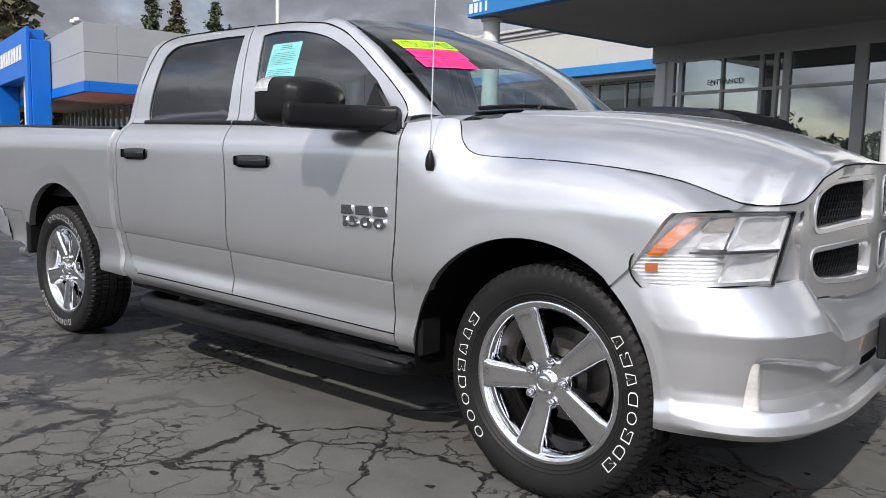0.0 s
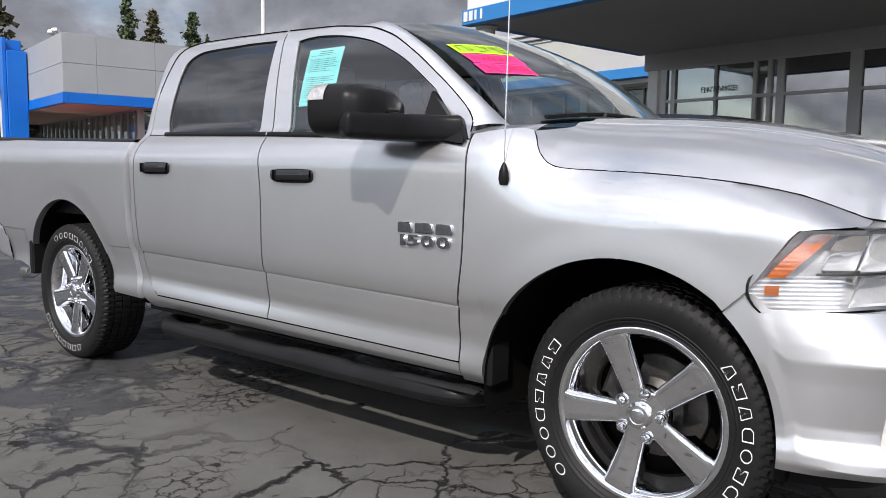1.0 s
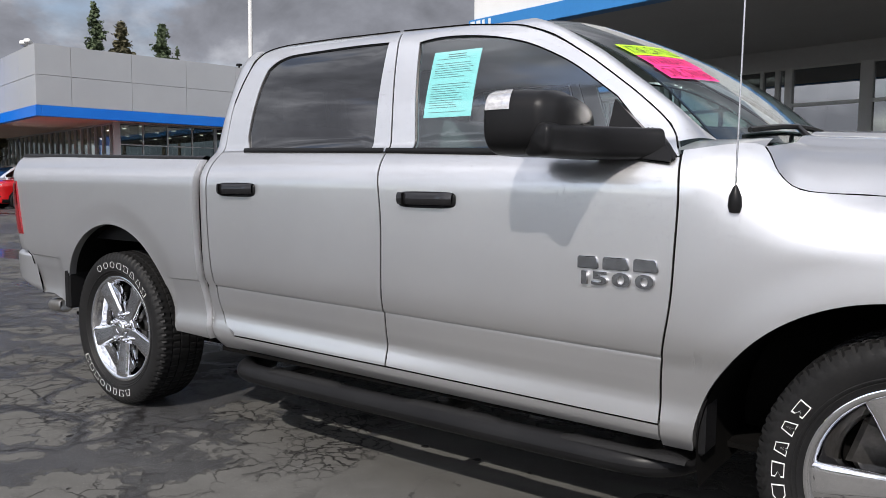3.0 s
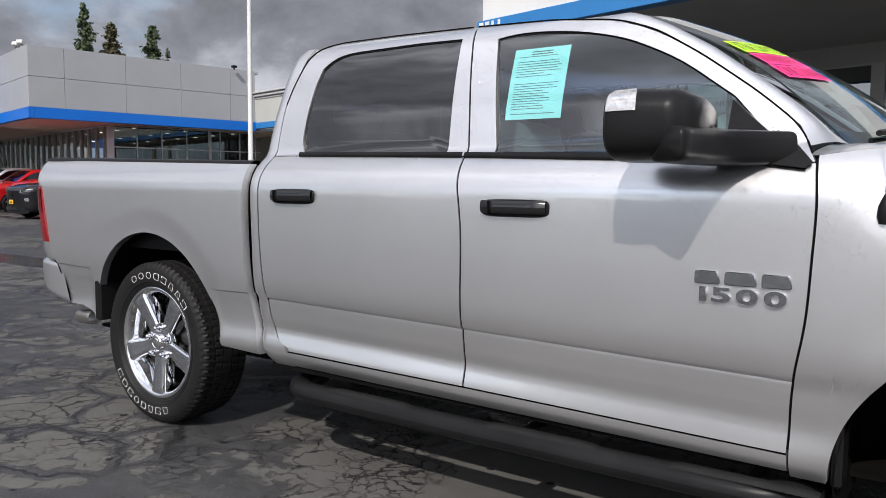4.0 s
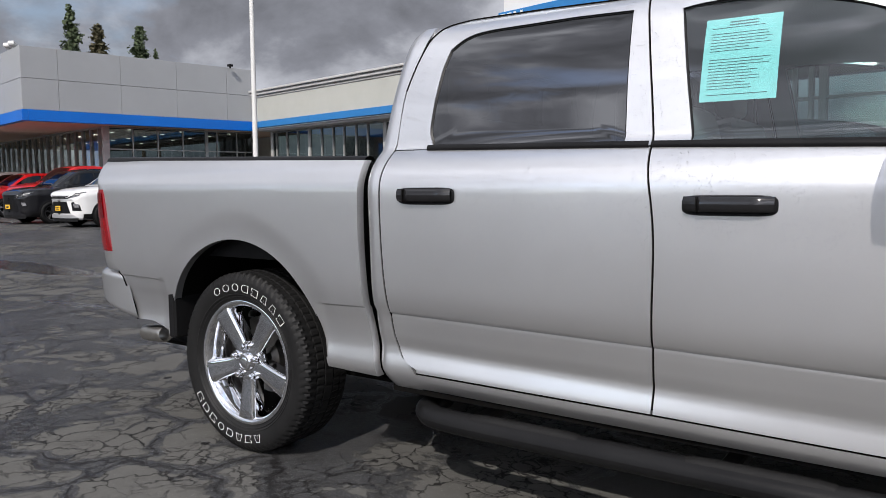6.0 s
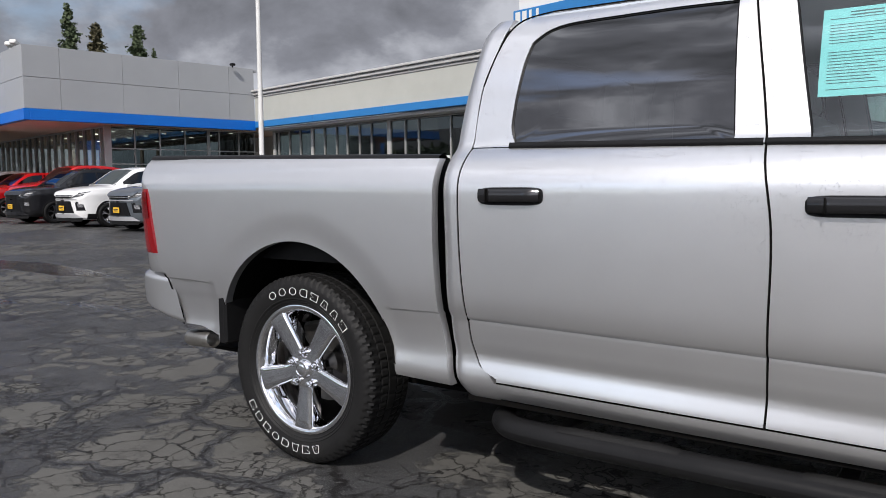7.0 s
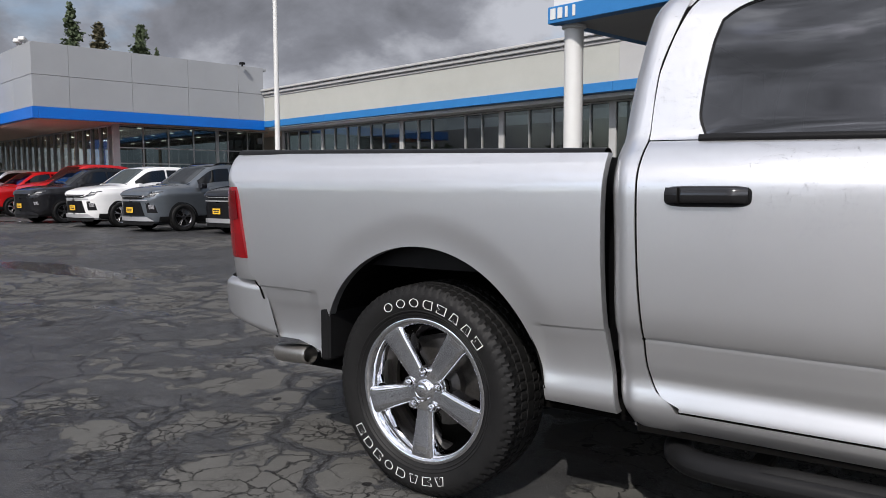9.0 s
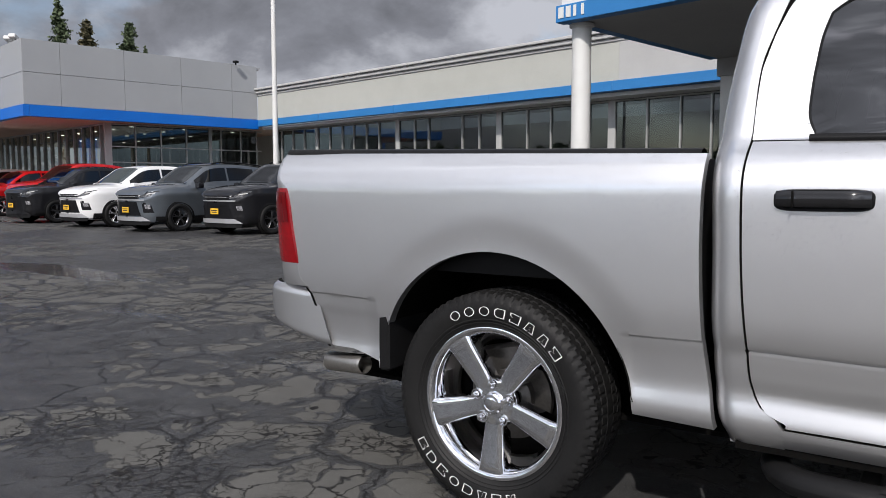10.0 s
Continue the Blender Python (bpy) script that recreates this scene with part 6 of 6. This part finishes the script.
park(crossover("suv", "black compact suv with silver bumper blade, parked nose out", black_paint, rim_dark, ROW, rails=True), (-15.7, 9.75), -95)
park(crossover("suv", "slate grey compact suv with a black roof and yellow dealer card", slate_paint, rim_dark, ROW, roof=black_paint, rails=True), (-18.5, 9.3), -95)
park(crossover("suv", "pearl white crossover with bright alloy wheels", white_car, chrome_soft, ROW), (-21.8, 9.7), -94)
park(crossover("suv", "gloss black crossover between red and white cars", black_paint, rim_dark, ROW, accent=black_paint), (-25.4, 10.05), -93)
park(crossover("suv", "bright red crossover at the end of the row", red_paint, chrome_soft, ROW, 1.2), (-28.8, 11.9), -92)
park(crossover("suv", "red crossover partly hidden behind the row", red_paint, chrome_soft, ROW), (-32.2, 11.9), -92)
park(crossover("pickup", "silver truck at the far end of the row", silver, chrome_soft, ROW, 1.12), (-35.0, 12.2), -92)
dark_suv = crossover("suv", "tall black suv parked under the canopy", black_paint, rim_dark, "", 1.17)
dark_suv.matrix_basis = pose(-4.85, 7.45, 0, 0, 0, TURN_B + 180)

# ---- trees ----
bark = Mat("bark", (0.10, 0.07, 0.05), 0.9).vary((0.07, 0.05, 0.035), (0.14, 0.10, 0.07), 3.0, 30.0, 0.01)
needles = Mat("conifer_needles", (0.05, 0.08, 0.035), 0.8).vary((0.035, 0.055, 0.026), (0.095, 0.125, 0.06), 0.8, 4.0)
needles_b = Mat("dry_conifer_needles", (0.07, 0.07, 0.035), 0.8).vary((0.045, 0.045, 0.022), (0.12, 0.105, 0.055), 0.8, 4.0)


def conifer(label, at, height, width, seed, mat, drop=0.15, n_limbs=90, gap=0.25, low=0.5, whorls=0):
    """A tapered trunk, limbs in loose whorls, and a crown of small needle sprays."""
    rn = random.Random(seed)
    tree = thing("conifer", label, "tree", at=at)
    b = bmesh.new()
    rod(b, (0, 0, 0), (0, 0, height * .97), height * .014, height * .002, 10)
    part("trunk", b, bark, tree)
    b = bmesh.new()
    leaf_v, leaf_f = [], []
    for k in range(n_limbs):
        f = (k + rn.random()) / n_limbs
        if whorls:
            f = max(0.0, min(.99, (round(f * whorls) + rn.gauss(0, .07)) / whorls))
        z = height * (low + (.985 - low) * f)
        r = width * .5 * (1 - f) ** .8 * rn.uniform(1 - gap * 2.0, 1.12) + .015 * width
        a = rn.random() * 2 * math.pi
        tip = Vector((r * math.cos(a), r * math.sin(a), z - drop * r + rn.uniform(-.02, .03) * height))
        base = Vector((0, 0, z))
        if k % 2 == 0:
            rod(b, base, tip, height * .0035, height * .001, 4, False)
        for q in range(34):
            g = .18 + .85 * rn.random()
            c = base + (tip - base) * g + Vector((rn.gauss(0, .09), rn.gauss(0, .09), rn.gauss(0, .06))) * width * .30
            s = width * .034 * rn.uniform(.6, 1.5)
            u1 = Vector((rn.gauss(0, 1), rn.gauss(0, 1), rn.gauss(0, .6))).normalized() * s
            u2 = Vector((rn.gauss(0, 1), rn.gauss(0, 1), rn.gauss(0, .6))).normalized() * s * .8
            i = len(leaf_v)
            leaf_v += [c - u1, c + u2, c + u1, c - u2 + Vector((0, 0, -s * .6))]
            leaf_f.append((i, i + 1, i + 2, i + 3))
    part("limbs", b, bark, tree)
    me = bpy.data.meshes.new("crown")
    me.from_pydata([tuple(q) for q in leaf_v], [], leaf_f)
    me.materials.append(mat.m)
    cr = new("crown", me)
    cr.parent = tree
    return tree


conifer("tall slender conifer behind the showroom roof", (-95.4, 51.5, 0), 23.9, 5.6, 3, needles, n_limbs=150, gap=.36)
conifer("twin-topped conifer behind the showroom roof", (-94.0, 54.3, 0), 22.0, 6.8, 8, needles_b, n_limbs=150, gap=.32)
conifer("broad conifer behind the showroom roof", (-91.4, 58.5, 0), 22.2, 6.2, 12, needles, n_limbs=150, gap=.34)
conifer("small conifer tip behind the showroom roof", (-90.4, 60.2, 0), 19.3, 3.0, 15, needles, n_limbs=90)
conifer("large spreading conifer beyond the blue sign", (-52.0, 17.0, 0), 14.5, 9.0, 21, needles_b, 0.30, 110, .2, .2, 13)

# ---- blue entrance arch on the side of the grey showroom ----
arch = thing("entrance_arch", "bright blue portal arch with white name bars at the showroom entrance", "arch", at=I, turn=TURN_B)
blk("side_slab", (-6.60, -10.44, 0), (-5.90, -9.63, 6.28), blue, arch, .02, "bright blue metal slab")
blk("leg", (-6.62, -10.60, 0), (-6.00, -10.445, 6.85), blue, arch, .02, "bright blue metal leg")
blk("header", (-14.6, -10.60, 4.66), (-6.63, -9.70, 6.85), blue, arch, .02, "bright blue metal header")
blk("leg", (-14.6, -10.60, 0), (-13.9, -9.63, 4.65), blue, arch, .02, "bright blue metal leg")
blk("jamb", (-9.3, -10.2, 0), (-6.63, -9.9, 4.65), white_paint, arch, 0, "white inner jamb")
for k in range(9):
    blk("name_bar", (-13.4 + .72 * k, -10.63, 5.45), (-13.4 + .72 * k + .5, -10.605, 6.15), white_paint, arch)

# ---- small things round the buildings ----
planter = thing("brick_planter", "low orange brick planter at the showroom end", "planter", at=(-38.0, 12.6, 0), turn=TURN_B)
blk("wall", (-4, -.3, 0), (3.2, .3, .52), joint_dark, planter)
one = None
for row in range(4):
    for k in range(15):
        if one is None:
            one = blk("brick", (0, -.32, 0), (.46, -.301, .115), brick_mat, planter, .006)
            one.matrix_basis = pose(-4 + .0, 0, .01)
        else:
            again(one, planter, pose(-4 + .48 * k - (.24 if row % 2 else 0), 0, .01 + .13 * row))
blk("coping", (-4.05, -.36, .525), (3.25, .36, .60), brick_mat, planter, .01)

cone = thing("traffic_cone", "orange traffic cone beside the column", "traffic cone", at=(-.75, 6.35, 0))
part("body", lathe(bmesh.new(), [(.13, .03), (.10, .15), (.02, .70), (.001, .71)], 20, "z"), Mat("orange_plastic", (0.85, 0.16, 0.02), 0.5), cone)
part("base", box(bmesh.new(), (-.18, -.18, 0), (.18, .18, .032), .01), Mat("orange_base", (0.75, 0.14, 0.02), 0.6), cone)

for at in ((-31.60, 12.05, 6.40), (-31.05, 11.95, 6.40)):
    fl = thing("flood_lamp", "white flood lamp on the parapet corner", "lamp", "parapet lamps", at=at, turn=-60)
    part("head", box(bmesh.new(), (-.22, -.13, .08), (.22, .13, .24), .03, m=pose(0, 0, 0, 0, -20, 0)), white_paint, fl)
    part("bracket", rod(bmesh.new(), (0, 0, 0), (0, 0, .12), .03, seg=8), white_paint, fl)
vent = thing("roof_vent", "small dark vent on the parapet", "vent", at=(-28.2, 19.9, 6.40))
part("cap", box(bmesh.new(), (-.10, -.10, .03), (.10, .10, .13), .02), black_plastic, vent)
part("pipe", rod(bmesh.new(), (0, 0, -.05), (0, 0, .06), .035, seg=10), black_plastic, vent)

# ---- behind the camera: lamp posts and a low skyline, seen in the glass and paint ----
for at, turn in (((-12.0, -30.0, 0), 20), ((6.0, -36.0, 0), 8), ((22.0, -28.0, 0), -15)):
    lp = thing("street_lamp", "tall twin-headed car park lamp post", "lamp post", "car park lamps", at=at, turn=turn)
    part("post", rod(bmesh.new(), (0, 0, 0), (0, 0, 7.2), .09, .06, 12), dark_metal, lp)
    part("arm", box(bmesh.new(), (-1.1, -.04, 7.1), (1.1, .04, 7.18), .01), dark_metal, lp)
    for s in (-1, 1):
        part("head", box(bmesh.new(), (s * 1.35 - .4, -.18, 7.05), (s * 1.35 + .4, .18, 7.2), .04), dark_metal, lp)
rn = random.Random(4)
leaf_v, leaf_f = [], []
for k in range(26000):
    a = rn.uniform(math.pi * .98, math.pi * 2.12)
    r = rn.uniform(60, 76)
    top_z = 4.6 + 2.6 * noise.noise(Vector((a * 9, 0, 0))) + 1.6 * noise.noise(Vector((a * 31, 3, 0)))
    c = Vector((r * math.cos(a), r * math.sin(a), max(.1, rn.random() ** .7 * max(1.2, top_z))))
    u1 = Vector((rn.gauss(0, 1), rn.gauss(0, 1), rn.gauss(0, 1))).normalized() * rn.uniform(.2, .5)
    u2 = Vector((rn.gauss(0, 1), rn.gauss(0, 1), rn.gauss(0, 1))).normalized() * rn.uniform(.2, .5)
    i = len(leaf_v)
    leaf_v += [c - u1, c + u2, c + u1, c - u2]
    leaf_f.append((i, i + 1, i + 2, i + 3))
me = bpy.data.meshes.new("far_trees")
me.from_pydata([tuple(q) for q in leaf_v], [], leaf_f)
me.materials.append(needles.m)
tagged(new("far_trees", me), "low dark line of trees beyond the car park", "trees", kind="stuff")
